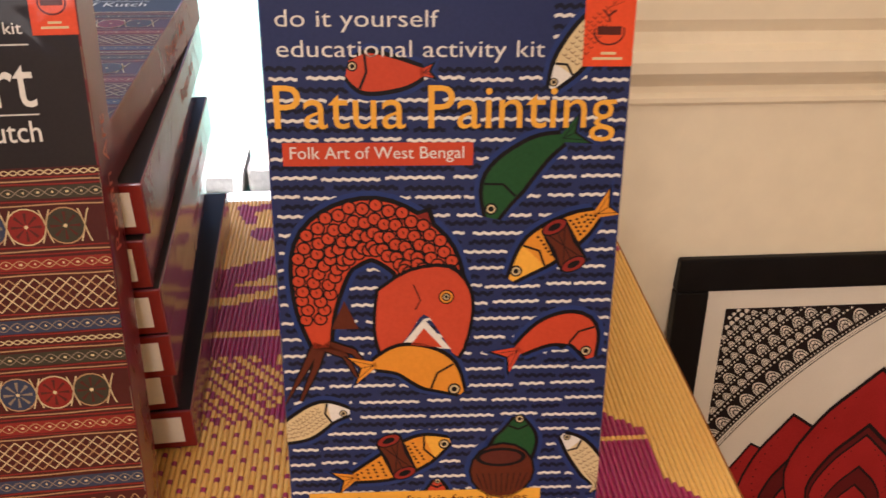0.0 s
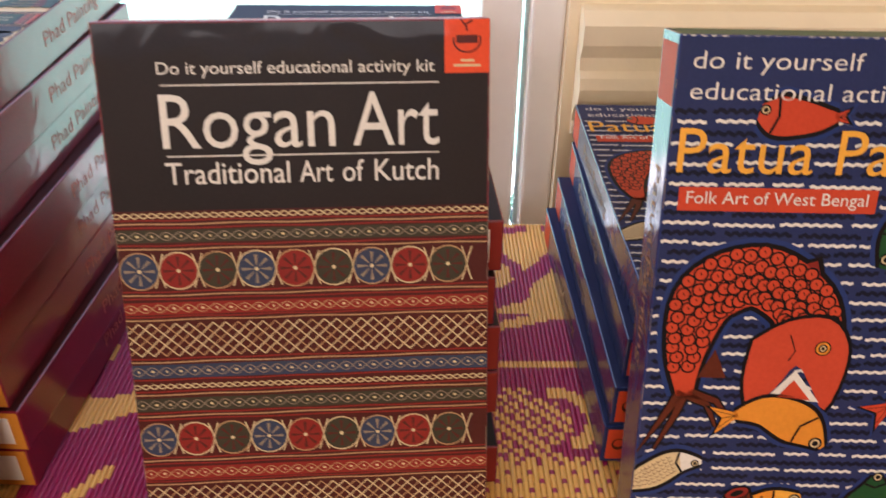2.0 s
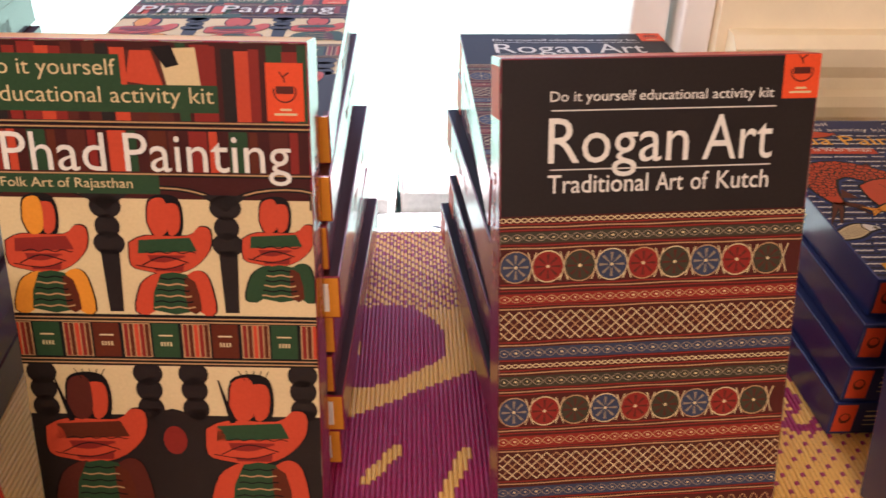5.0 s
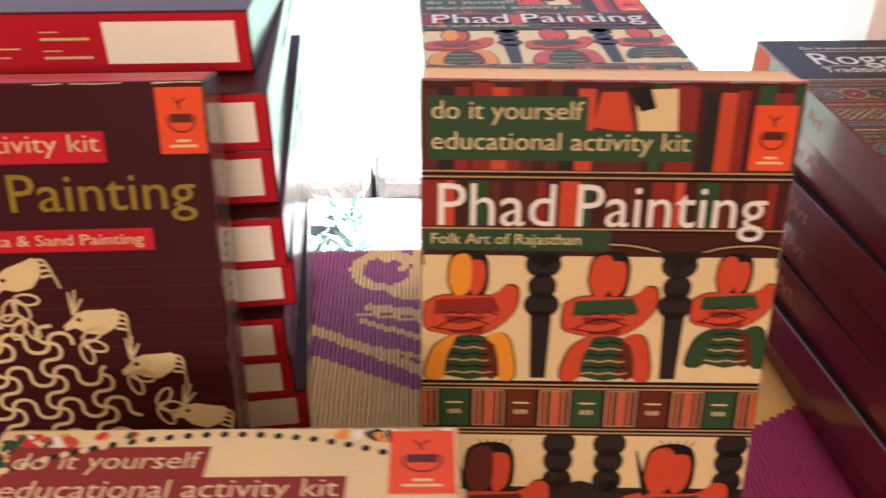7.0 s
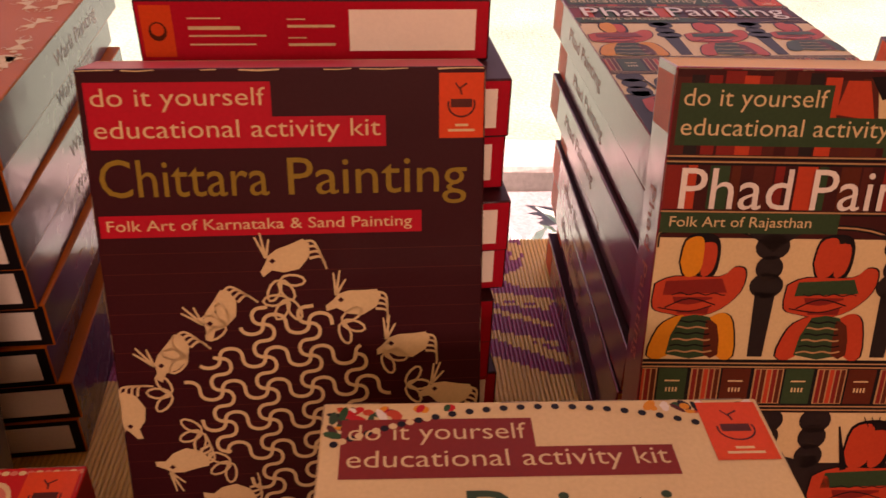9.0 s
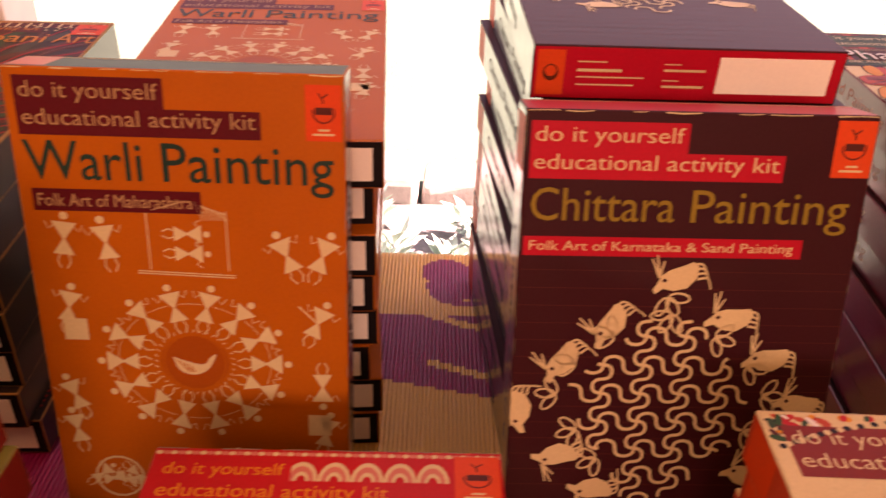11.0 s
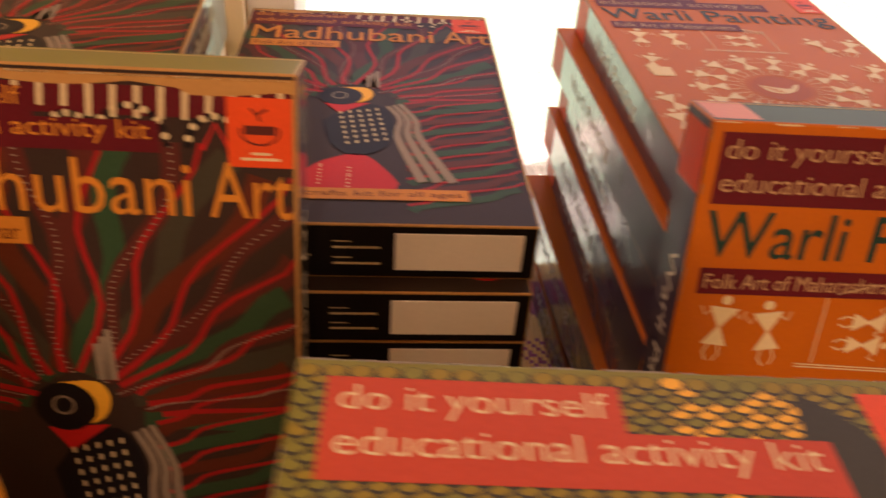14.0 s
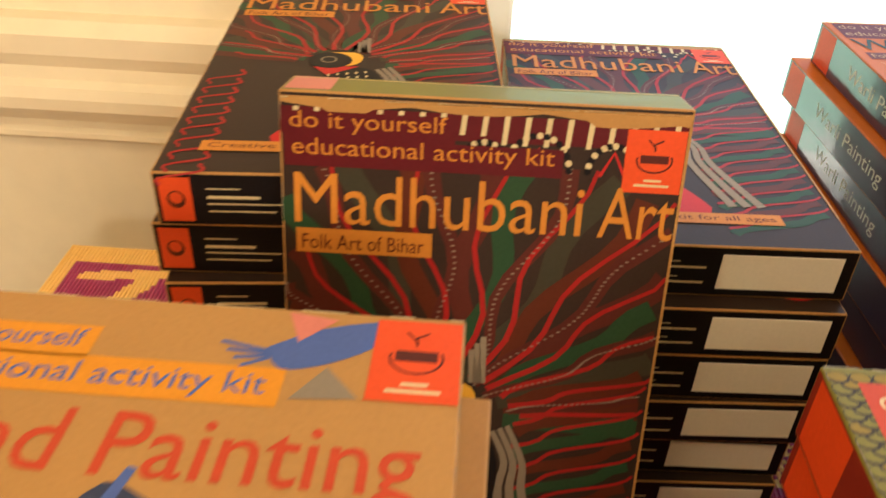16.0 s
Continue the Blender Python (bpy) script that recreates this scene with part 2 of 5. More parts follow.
def fish(p, name, spine, widths, body, head=None, eye=1.6, marks=None, mark=None, tail=7.0, layer=4, fin=None):
    """A flat fish along spine, mouth first, with a dark outline, tail, gill line, eye and marks."""
    rows = spline([(*a, b) for a, b in zip(spine, widths)], 6)

    def side(i, k, grow=0.0):
        a, b = rows[max(0, i - 1)], rows[min(len(rows) - 1, i + 1)]
        d = math.hypot(b[0] - a[0], b[1] - a[1]) or 1
        w = (rows[i][2] / 2 + grow) * k
        return rows[i][0] - (b[1] - a[1]) / d * w, rows[i][1] + (b[0] - a[0]) / d * w

    n = len(rows)
    for mat, grow, lay in ((HALO, 5.2, 1.8), (BLACK, 2.5, layer), (body, 0.0, layer + 1)):
        p.poly(name, mat, [side(i, -1, grow) for i in range(n)] + [side(i, 1, grow) for i in range(n - 1, -1, -1)], lay)
        dx, dy = rows[-1][0] - rows[-3][0], rows[-1][1] - rows[-3][1]
        k = math.hypot(dx, dy) or 1
        dx, dy, t, e = dx / k, dy / k, tail + grow, rows[-1]
        p.poly(name, mat, [(e[0] - dx * 2 - dy * 1.5, e[1] - dy * 2 + dx * 1.5), (e[0] + dx * t - dy * t * 0.7, e[1] + dy * t + dx * t * 0.7),
                           (e[0] + dx * t * 0.55, e[1] + dy * t * 0.55), (e[0] + dx * t + dy * t * 0.7, e[1] + dy * t - dx * t * 0.7),
                           (e[0] - dx * 2 + dy * 1.5, e[1] - dy * 2 - dx * 1.5)], lay + (0 if mat is BLACK else 0))
    for s in (-0.45, 0.0, 0.45):
        p.line(name, BLACK, [(e[0], e[1]), (e[0] + dx * tail * 0.8 - dy * tail * s, e[1] + dy * tail * 0.8 + dx * tail * s)], 0.4, layer + 2)
    g = max(2, int(n * 0.3))
    if head:
        p.poly(name, head, [side(i, -1) for i in range(g + 1)] + [side(i, 1) for i in range(g, -1, -1)], layer + 2)
    p.line(name, BLACK, [side(g, -0.98), rows[g + 1][:2], side(g, 0.98)], 1.4, layer + 3)
    if fin:
        m = int(n * 0.5)
        a, b = side(m - 2, fin), side(m + 3, fin)
        c = side(m + 1, fin, 4.5)
        p.poly(name, BLACK, [a, b, c] if fin > 0 else [b, a, c], layer + 1)
    ex, ey = side(max(1, g // 2), -0.3)
    p.oval(name, BLACK, ex, ey, eye * 2.0, eye * 2.0, layer + 3)
    p.oval(name, CREAM, ex, ey, eye * 1.4, eye * 1.4, layer + 4)
    p.oval(name, BLACK, ex, ey, eye * 0.9, eye * 0.9, layer + 5)
    if marks:
        rnd = random.Random(7)
        for i in range(g + 2, n - 1):
            w = rows[i][2]
            for j in range(max(1, int(w / 3.2))):
                k = (j + 0.5) / max(1, int(w / 3.2)) * 1.6 - 0.8
                c = side(i, k)
                if marks == "dots":
                    p.oval(name, mark, c[0] + rnd.uniform(-.4, .4), c[1] + rnd.uniform(-.4, .4), 1.0, 0.8, layer + 3, n=6)
                else:
                    p.line(name, mark, [(c[0] - 1.3, c[1] - 0.5), (c[0], c[1] + 0.7), (c[0] + 1.3, c[1] - 0.5)], 0.45, layer + 3)


def drum(p, u, v, turn, s=1.0):
    c, q = math.cos(radians(turn)), math.sin(radians(turn))
    f = lambda a, b: (u + s * (a * c - b * q), v + s * (a * q + b * c))
    p.poly("drum_motif#%d" % u, BLACK, [f(-8, -14), f(-8.5, 14), f(8.5, 14), f(8, -14)], 10)
    p.poly("drum_motif#%d" % u, BROWN, [f(-7, -13), f(-5.5, 0), f(-7.4, 13), f(7.4, 13), f(5.5, 0), f(7, -13)], 11)
    for k in (-13, 13):
        a, b = f(0, k)
        p.oval("drum_motif#%d" % u, BLACK, a, b, 8 * s, 4.4 * s, 11.5, turn)
        p.oval("drum_motif#%d" % u, RUSTRED, a, b, 7 * s, 3.6 * s, 12, turn)
        p.oval("drum_motif#%d" % u, BLACK, a, b, 4 * s, 1.9 * s, 12.5, turn)
    for k in (-5, 0, 5):
        p.line("drum_motif#%d" % u, BLACK, [f(k, -10), f(-k, 10)], 0.5, 12)


def cover_patua(p):
    rnd = random.Random(3)
    for i in range(30):
        v = 6 + i * 10.9
        for dv, mat, name, amp, wd in ((0, WHITE, "white_wave_print", 0.55, 1.7), (5.4, DEEP, "dark_wave_print", 0.9, 2.3)):
            u = rnd.uniform(-6, 6)
            while u < 192:
                ln = rnd.uniform(14, 40)
                a, b = max(1.5, u), min(193.5, u + ln)
                if v + dv < 42 and a < 152:
                    a = 152 if v + dv > 11 else a
                if b - a > 4:
                    p.line(name, mat, wave(a, b, v + dv + rnd.uniform(-0.8, 0.8), amp, 5.2), wd, 1 if mat is WHITE else 1.5)
                u += ln + rnd.uniform(1.5, 6)
    kit_lines(p, WHITE, 8, 14, 92, 148, 11.5, 15.5)
    p.caption("title", YELLOW, (("Patua", 5, 74.5), ("Painting", 86.5, 188)), 52.5, 76, 13, 0.0)
    p.rect("subtitle_banner", RED, 8, 84, 111, 97, 3)
    p.words("subtitle", WHITE, "Folk Art of West Bengal", 12, 86, 106, 95, 13)
    # the great curled fish
    pts = [(24, 208, 10), (22, 178, 26), (30, 146, 40), (56, 134, 40), (82, 150, 40), (88, 172, 44)]
    rows = spline(pts, 6)

    def edge(i, k, grow):
        a, b = rows[max(0, i - 1)], rows[min(len(rows) - 1, i + 1)]
        d = math.hypot(b[0] - a[0], b[1] - a[1])
        w = (rows[i][2] / 2 * 0.86 + grow) * k
        return rows[i][0] - (b[1] - a[1]) / d * w, rows[i][1] + (b[0] - a[0]) / d * w
    for mat, grow, lay in ((HALO, 5.5, 1.8), (BLACK, 2.8, 4), (RED, 0, 5)):
        p.poly("great_fish", mat, [edge(i, -1, grow) for i in range(len(rows))] + [edge(i, 1, grow) for i in range(len(rows) - 1, -1, -1)], lay)
    for i in range(4, len(rows), 1):
        w = rows[i][2] * 0.8
        m = max(2, int(w / 7.2))
        for j in range(m):
            k = ((j + (0.5 if i % 2 else 0.25)) / m) * 2 - 1
            c = edge(i, k * 0.96, 0)
            if abs(k) < 0.95 and i % 2 == 0 or i % 2 and abs(k) < 0.9:
                p.oval("great_fish", BLACK, c[0], c[1], 4.3, 4.3, 6 + 0.02 * i, n=12)
                p.oval("great_fish", RED, c[0], c[1], 3.2, 3.2, 6.01 + 0.02 * i, n=12)
                p.line("great_fish", BROWN, [(c[0] - 0.4, c[1] - 1.2), (c[0] + 0.5, c[1] + 0.6)], 0.8, 7.2)
    head = spline([(58, 172), (76, 160), (98, 158), (110, 172), (111, 192), (104, 215), (94, 200), (84, 187), (74, 202), (61, 214), (56, 196), (58, 172)], 3)[:-1]
    p.poly("great_fish", BLACK, [(84 + (u - 84) * 1.075, 188 + (v - 188) * 1.075) for u, v in head][::-1], 8)
    p.poly("great_fish", PHADRED, head[::-1], 9)
    p.poly("great_fish", WHITE, [(84, 190), (70, 208), (100, 210)], 9.5)
    p.poly("great_fish", RED, [(84, 196), (76, 207), (95, 209)], 10)
    for r, m in ((4.6, BLACK), (3.8, ORANGE), (2.6, BLACK), (1.7, CREAM), (1.1, BLACK)):
        p.oval("great_fish", m, 97, 176, r, r, 10 + (4.6 - r) * 0.3)
    p.line("great_fish", BLACK, [(78, 168), (82, 178), (79, 184)], 0.8, 10)
    for a, b in (((22, 205), (-0.5, 246)), ((25, 207), (44, 228)), ((24, 206), (10, 244)), ((27, 206), (52, 224))):
        p.line("great_fish", BLACK, [a, ((a[0] + b[0]) / 2 + 3, (a[1] + b[1]) / 2 - 4), b], (8, 3), 4)
        p.line("great_fish", BROWN, [a, ((a[0] + b[0]) / 2 + 3, (a[1] + b[1]) / 2 - 4), b], (5.5, 1.2), 5)
    p.poly("great_fish", BLACK, [(88, 121), (66, 128), (96, 148)], 3.5)
    p.poly("great_fish", RUSTRED, [(86, 124), (70, 129), (92, 144)], 5)
    p.poly("great_fish", BROWN, [(38, 178), (30, 196), (46, 196)], 5)
    fish(p, "orange_fish", [(107, 240), (92, 226), (72, 217), (54, 220)], [3, 24, 19, 5], ORANGE, ORANGE, 2.0, tail=13, layer=10)
    fish(p, "green_fish", [(122, 128), (128, 108), (145, 90), (160, 82)], [6, 21, 15, 5], GREEN, GREEN, 1.8, tail=12, layer=5)
    fish(p, "speckled_fish", [(134, 166), (150, 148), (170, 134), (182, 126)], [3, 20, 16, 5], ORANGE, YELLOW, 1.8, "dots", BLACK, tail=13, layer=5)
    drum(p, 164, 145, -28)
    fish(p, "red_fish", [(184, 218), (176, 200), (158, 200), (140, 212)], [4, 20, 16, 6], RED, PHADRED, 1.8, tail=13, layer=5, fin=-1)
    fish(p, "white_fish", [(39, 252), (24, 253), (10, 262), (-3, 268)], [3, 15, 17, 10], CREAM, WHITE, 1.2, "arcs", BROWN, tail=2, layer=5)
    fish(p, "speckled_fish_low", [(100, 274), (84, 280), (62, 292), (40, 300)], [3, 19, 18, 5], ORANGE, YELLOW, 1.8, "dots", BLACK, tail=11, layer=5)
    drum(p, 67, 285, 158)
    fish(p, "pot_fish", [(142, 258), (142, 272), (138, 284)], [3, 22, 26], GREEN, GREEN, 1.6, tail=2, layer=5)
    p.oval("pot_motif", HALO, 133, 296, 24, 24, 1.8)
    p.oval("pot_motif", BLACK, 133, 297, 21, 21, 9)
    p.oval("pot_motif", BROWN, 133, 297, 19.5, 19.5, 10)
    p.oval("pot_motif", BLACK, 132, 287, 16, 7, 11)
    p.oval("pot_motif", RUST, 132, 287, 13, 5, 12)
    for k in range(-4, 5):
        p.line("pot_motif", BLACK, [(133 + k * 4, 299), (133 + k * 3, 314 - abs(k))], 0.5, 11)
    fish(p, "pale_fish", [(170, 272), (180, 282), (192, 300), (194, 310)], [3, 13, 14, 4], CREAM, WHITE, 1.2, "arcs", BROWN, tail=6, layer=5)
    fish(p, "top_white_fish", [(152, 55), (160, 42), (172, 25), (182, 12)], [2, 13, 15, 6], CREAM, WHITE, 1.2, "arcs", BROWN, tail=7, layer=2)
    fish(p, "top_red_fish", [(44, 44), (54, 46), (72, 47), (84, 46)], [8, 20, 14, 4], RED, PHADRED, 1.4, tail=5, layer=2)
    fish(p, "low_red_fish", [(92, 303), (92, 312), (90, 322)], [2, 12, 12], RED, RED, 1.0, tail=2, layer=5)
    p.rect("strapline_banner", YELLOW, 12, 311, 158, 324, 9)
    p.words("strapline", BROWN, "Creative crafts kit for all ages", 16, 314, 150, 322, 13)
    pouch_tag(p, 168, 8.5, 194.5, 43)


def cover_rogan(p):
    p.rect("patterned_field", ink("rust_deep", 80, 34, 27), 0, 99, 195, 324, 1)
    p.words("kit_line", WHITE, "Do it yourself educational activity kit", 30, 24, 167, 32, 3, 0.003)
    for v in (35, 70.5):
        p.rect("title_rule_print", WHITE, 31, v, 169, v + 0.7, 3)
    p.caption("title", WHITE, (("Rogan", 29.5, 116), ("Art", 125, 169)), 39.5, 66.8, 3, 0.0)
    p.caption("subtitle", WHITE, (("Traditional", 29.5, 92), ("Art", 97, 114), ("of", 119, 130), ("Kutch", 135.5, 168.5)), 74, 85.2, 3, 0.004)

    def rules(v, n=3):
        for i in range(n):
            p.line("thin_stripe_print", TAN if i % 2 else RUSTRED, wave(0.5, 194.5, v + i * 2.0, 0.25, 47 + i * 9, 6, v), 0.75, 2)

    def zigzag(v):
        for ph in (0, math.pi):
            p.line("loop_print", CREAM, wave(0.5, 194.5, v, 1.3, 9, 1.3, ph), 0.6, 3)

    def dotted(v0, v1, base):
        p.rect("dotted_band_print", base, 0, v0, 195, v1, 2)
        m, h = (v0 + v1) / 2, (v1 - v0) / 2
        for ph in (0, math.pi):
            p.line("dotted_band_print", GREY if base is not RUSTRED else TAN, wave(0.5, 194.5, m, h * 0.62, 15, 1.5, ph), 0.5, 3)
        for i in range(26):
            p.oval("dotted_band_print", CREAM, 4 + i * 7.5, m, 1.0 if i % 2 else 0.6, 0.7, 3, n=8)

    def hatch(v0, v1):
        h = v1 - v0
        for i in range(-3, 32):
            for s in (1, -1):
                a, b = i * 6.6, i * 6.6 + h * 1.05
                pts = [(a, v0 if s > 0 else v1), (b, v1 if s > 0 else v0)]
                if a < 1:
                    k = (1 - a) / (b - a)
                    if k >= 1:
                        continue
                    pts[0] = (1, pts[0][1] + (pts[1][1] - pts[0][1]) * k)
                if b > 194:
                    k = (194 - a) / (b - a)
                    if k <= 0:
                        continue
                    pts[1] = (194, (v0 if s > 0 else v1) + (v1 - v0) * s * k)
                p.line("lattice_print", CREAM if i % 3 else TAN, pts, 0.65, 3)

    def medallions(v0, v1):
        m, r = (v0 + v1) / 2, (v1 - v0) / 2 - 0.6
        tones = (SLATE, RUSTRED, OLIVEDARK)
        for i in range(9):
            u = 10.6 + i * 20.3
            base = tones[i % 3]
            if u + r > 196:
                continue
            p.oval("medallion#%d" % (i + v0 * 100), base, u, m, r, r, 3, n=18)
            p.ring("medallion#%d" % (i + v0 * 100), CREAM if i % 2 else TAN, u, m, r + 0.3, 0.7, 4)
            for k in range(8):
                a = k * math.pi / 4
                p.line("medallion#%d" % (i + v0 * 100), GREY if base is SLATE else RUST, [(u + 2 * math.cos(a), m + 2 * math.sin(a)), (u + (r - 2) * math.cos(a), m + (r - 2) * math.sin(a))], (0.5, 1.8), 4)
            p.oval("medallion#%d" % (i + v0 * 100), CREAM, u, m, 1.1, 1.1, 5, n=8)
            if u + 15 < 194:
                for s in (-1, 1):
                    p.line("medallion#%d" % (i + v0 * 100), CREAM, spline([(u + 10.2, m), (u + 9.0, m + s * 5), (u + 7.5, m + s * (r - 0.5))], 4), 0.7, 4)
                    p.line("medallion#%d" % (i + v0 * 100), CREAM, spline([(u + 10.2, m), (u + 11.4, m + s * 5), (u + 13, m + s * (r - 0.5))], 4), 0.7, 4)

    zigzag(101.5), rules(104), dotted(109, 116, OLIVEDARK), rules(117.5, 2)
    medallions(121, 142), rules(143), dotted(149, 156, RUSTRED), rules(157, 2)
    hatch(161, 180), rules(181.5, 2), dotted(185, 193, SLATE), rules(194, 1), zigzag(198), rules(201, 2)
    dotted(205, 213, OLIVEDARK), rules(214), medallions(220, 241), rules(242), dotted(248, 256, RUSTRED), rules(257, 2)
    hatch(261, 280), rules(281.5, 2), dotted(286, 294, SLATE), rules(295)
    for ph in (0, math.pi):
        p.line("loop_print", TAN, wave(0.5, 194.5, 310, 8, 16, 1.2, ph), 0.6, 3)
    for i in range(24):
        p.oval("loop_print", PINK, 4 + i * 8, 310, 1, 1, 3, n=8)
    pouch_tag(p, 172, 0.5, 194.6, 31)


def shape_block(p, name, u, v, s, coat, skirt):
    """A plain seated block motif: rounded mass with a cap, a band across it and splayed sides."""
    f = lambda pts, n=3: [(min(194, max(1, u + a * s)), v + b * s) for a, b in spline(pts + pts[:1], n)[:-1]]
    grow = lambda q, k: [(u + (a - u) * k, b + (b - v - 40 * s) * (k - 1)) for a, b in q]
    torso = f([(-25, 30), (-14, 25), (12, 25), (20, 19), (27, 21), (26, 34), (15, 46), (0, 51), (-15, 49), (-25, 45)])
    p.poly(name, BLACK, [(min(194.3, max(0.7, a)), b) for a, b in grow(torso, 1.035)][::-1], 4)
    p.poly(name, PHADRED, torso[::-1], 5)
    p.poly(name, coat, f([(-19, 28), (14, 26), (18, 35), (-20, 37)], 1)[::-1], 6)
    p.poly(name, RUSTRED, f([(-14, 38), (10, 38), (8, 49), (-10, 49)], 1)[::-1], 5.8)
    for side in (f([(-11, 51), (-20, 58), (-25, 77), (-13, 77), (-5, 52)]), f([(9, 52), (17, 48), (24, 54), (27, 77), (17, 77)])):
        p.poly(name, BLACK, [(a + (1.1 if a > u else -1.1), b) for a, b in side][::-1], 4.4)
        p.poly(name, skirt, side[::-1], 5.5)
    p.poly(name, LEAF, f([(-7, 51), (10, 51), (16, 76), (-14, 76)], 2)[::-1], 6)
    for k in range(6):
        p.line(name, TAN if k % 2 else BLACK, wave(u - (8 + k) * s, u + (9 + k) * s, v + (54 + k * 4) * s, 0.5, 11), 1.0, 7)
    p.poly(name, BROWN, f([(8, 53), (15, 56), (18, 76), (9, 76)], 2)[::-1], 6.5)
    p.poly(name, BLACK, f([(-13, 16), (-11, 2), (-2, -2), (8, 0), (11, 10), (9, 24), (0, 27), (-9, 26)])[::-1], 4)
    p.poly(name, PHADRED, f([(-1, 4), (7, 4), (9, 12), (7, 22), (1, 24)])[::-1], 5)
    p.poly(name, skirt if skirt is not LEAF else PHADRED, f([(-12, 16), (-10, 3), (-2, 0), (1, 6), (0, 22), (-8, 25)])[::-1], 5.5)
    p.line(name, PHADRED, spline([(u - 22 * s, v + 42 * s), (u - 4 * s, v + 45 * s), (u + 10 * s, v + 41 * s)], 4), 4.0 * s, 6.6)
    p.line(name, BLACK, spline([(u - 22 * s, v + 45 * s), (u - 4 * s, v + 47.5 * s), (u + 10 * s, v + 43.5 * s)], 4), 0.7, 7)
    p.line(name, BLACK, spline([(u - 18 * s, v + 45 * s), (u - 4 * s, v + 39 * s), (u + 12 * s, v + 43 * s)], 4), 0.8, 7.2)
    p.line(name, BLACK, wave(u - 15 * s, u + 17 * s, v + 36 * s, 0.7, 10), 0.7, 7.4)


def cover_phad(p):
    rnd = random.Random(11)
    for i in range(22):
        u = i * 9 + rnd.uniform(-2, 2)
        p.rect("top_print", rnd.choice((PHADRED, RUSTRED, BROWN, LEAF, RUST, RUSTRED, ROGAN)), max(1, u), rnd.uniform(1.5, 6), min(194, u + rnd.uniform(6, 12)), 47, 1 + 0.1 * i / 22)
    p.poly("top_print", CREAM, [(108, 5), (112, 26), (132, 28), (130, 4)], 1.6)
    p.poly("top_print", BLACK, [(104, 4), (112, 16), (120, 14), (116, 3)], 1.8)
    p.poly("top_print", PHADRED, [(88, 24), (92, 6), (104, 6), (110, 27)], 1.7)
    for i in range(16):
        p.rect("striped_band_print", (RUSTRED, LEAF, RUST, PHADRED, BROWN)[i * 3 % 5], 1 + i * 12.1, 53, 1 + i * 12.1 + (5 if i % 2 else 11), 78, 1.3)
    for v in (47.5, 50.5, 79):
        p.rect("gold_rule_print", TAN, 0.5, v, 194.5, v + 0.9, 2)
        p.rect("gold_rule_print", BLACK, 0.5, v + 1.0, 194.5, v + 2.2, 1.9)
    kit_lines(p, CREAM, 6, 11, 83, 139, 12.5, 16, LEAF, 2.5)
    p.caption("title", WHITE, (("Phad", 9.5, 71.5), ("Painting", 83, 183)), 54, 77.5, 13, 0.0)
    p.rect("subtitle_banner", LEAF, 1, 80, 102, 92, 3)
    p.words("subtitle", CREAM, "Folk Art of Rajasthan", 6, 82, 86, 90, 13)
    # arcade
    p.rect("arcade_ground", CREAM, 0.5, 95, 194.5, 172, 1.2)
    for u in (-10, 66, 142):
        arch = [(u + 37 + 36 * math.cos(a), 101 - 13 * math.sin(a)) for a in (math.pi * i / 12 for i in range(13))]
        arch = [(min(194.5, max(0.5, a)), b) for a, b in arch]
        p.line("arch_print", BLACK, arch, 3.2, 2.2)
        p.line("arch_print", TAN, arch, 1.0, 2.6)
    for u in (67, 141):
        for dv, r in ((100, 10), (113, 8), (124, 10)):
            p.oval("arcade_column#%d" % u, ROGAN, u, dv, r, 8, 3)
        p.poly("arcade_column#%d" % u, ROGAN, [(u - 6, 128), (u - 4.5, 170), (u + 4.5, 170), (u + 6, 128)], 3)
        p.poly("arcade_column#%d" % u, ROGAN, [(u - 15, 92), (u, 103), (u + 15, 92)], 3)
    for u, c, k in ((27, RUSTRED, ORANGE), (104, LEAF, PHADRED), (172, LEAF, LEAF)):
        shape_block(p, "block_motif#%d" % u, u, 94, 0.98 if u < 170 else 0.86, c, k)
    p.rect("block_band_print", BLACK, 0.5, 172, 194.5, 208, 3.4)
    for i in range(11):
        u = -8 + i * 19.2
        a, b = max(1, u), min(194, u + (17 if i % 2 else 18))
        if i % 2 == 0:
            p.rect("block_band_print", TAN, a, 178, b, 202, 4)
            for k in range(5):
                p.rect("block_band_print", (RUSTRED, BROWN, PHADRED)[k % 3], max(a, u + 1 + k * 3.4), 178.5, min(b, max(a, u + 3.6 + k * 3.4)), 201.5, 5)
        else:
            p.rect("block_band_print", (LEAF, BROWN)[i // 2 % 2], a, 178, b, 202, 4)
            p.rect("block_band_print", CREAM, a + 4, 186, b - 4, 187, 5)
            for k in range(4):
                p.rect("block_band_print", CREAM, a + 5 + k * 2, 191, a + 6 + k * 2, 194, 5)
    for v in (174, 176.5, 203.5, 206):
        p.rect("gold_rule_print", TAN, 0.5, v, 194.5, v + 0.9, 4.5)
    p.rect("lower_ground", CREAM, 0.5, 208.5, 194.5, 245, 1.1)
    p.rect("lower_field", ROGAN, 0.5, 245, 194.5, 320, 1.2)
    for u in (12, 82, 112, 185):
        for dv, r in ((214, 10), (226, 9), (240, 9)):
            p.oval("lower_column#%d" % u, ROGAN, min(184, max(11, u)), dv, r, 9, 3)
        p.rect("lower_column#%d" % u, ROGAN, u - 6, 240, u + 6, 329, 3)
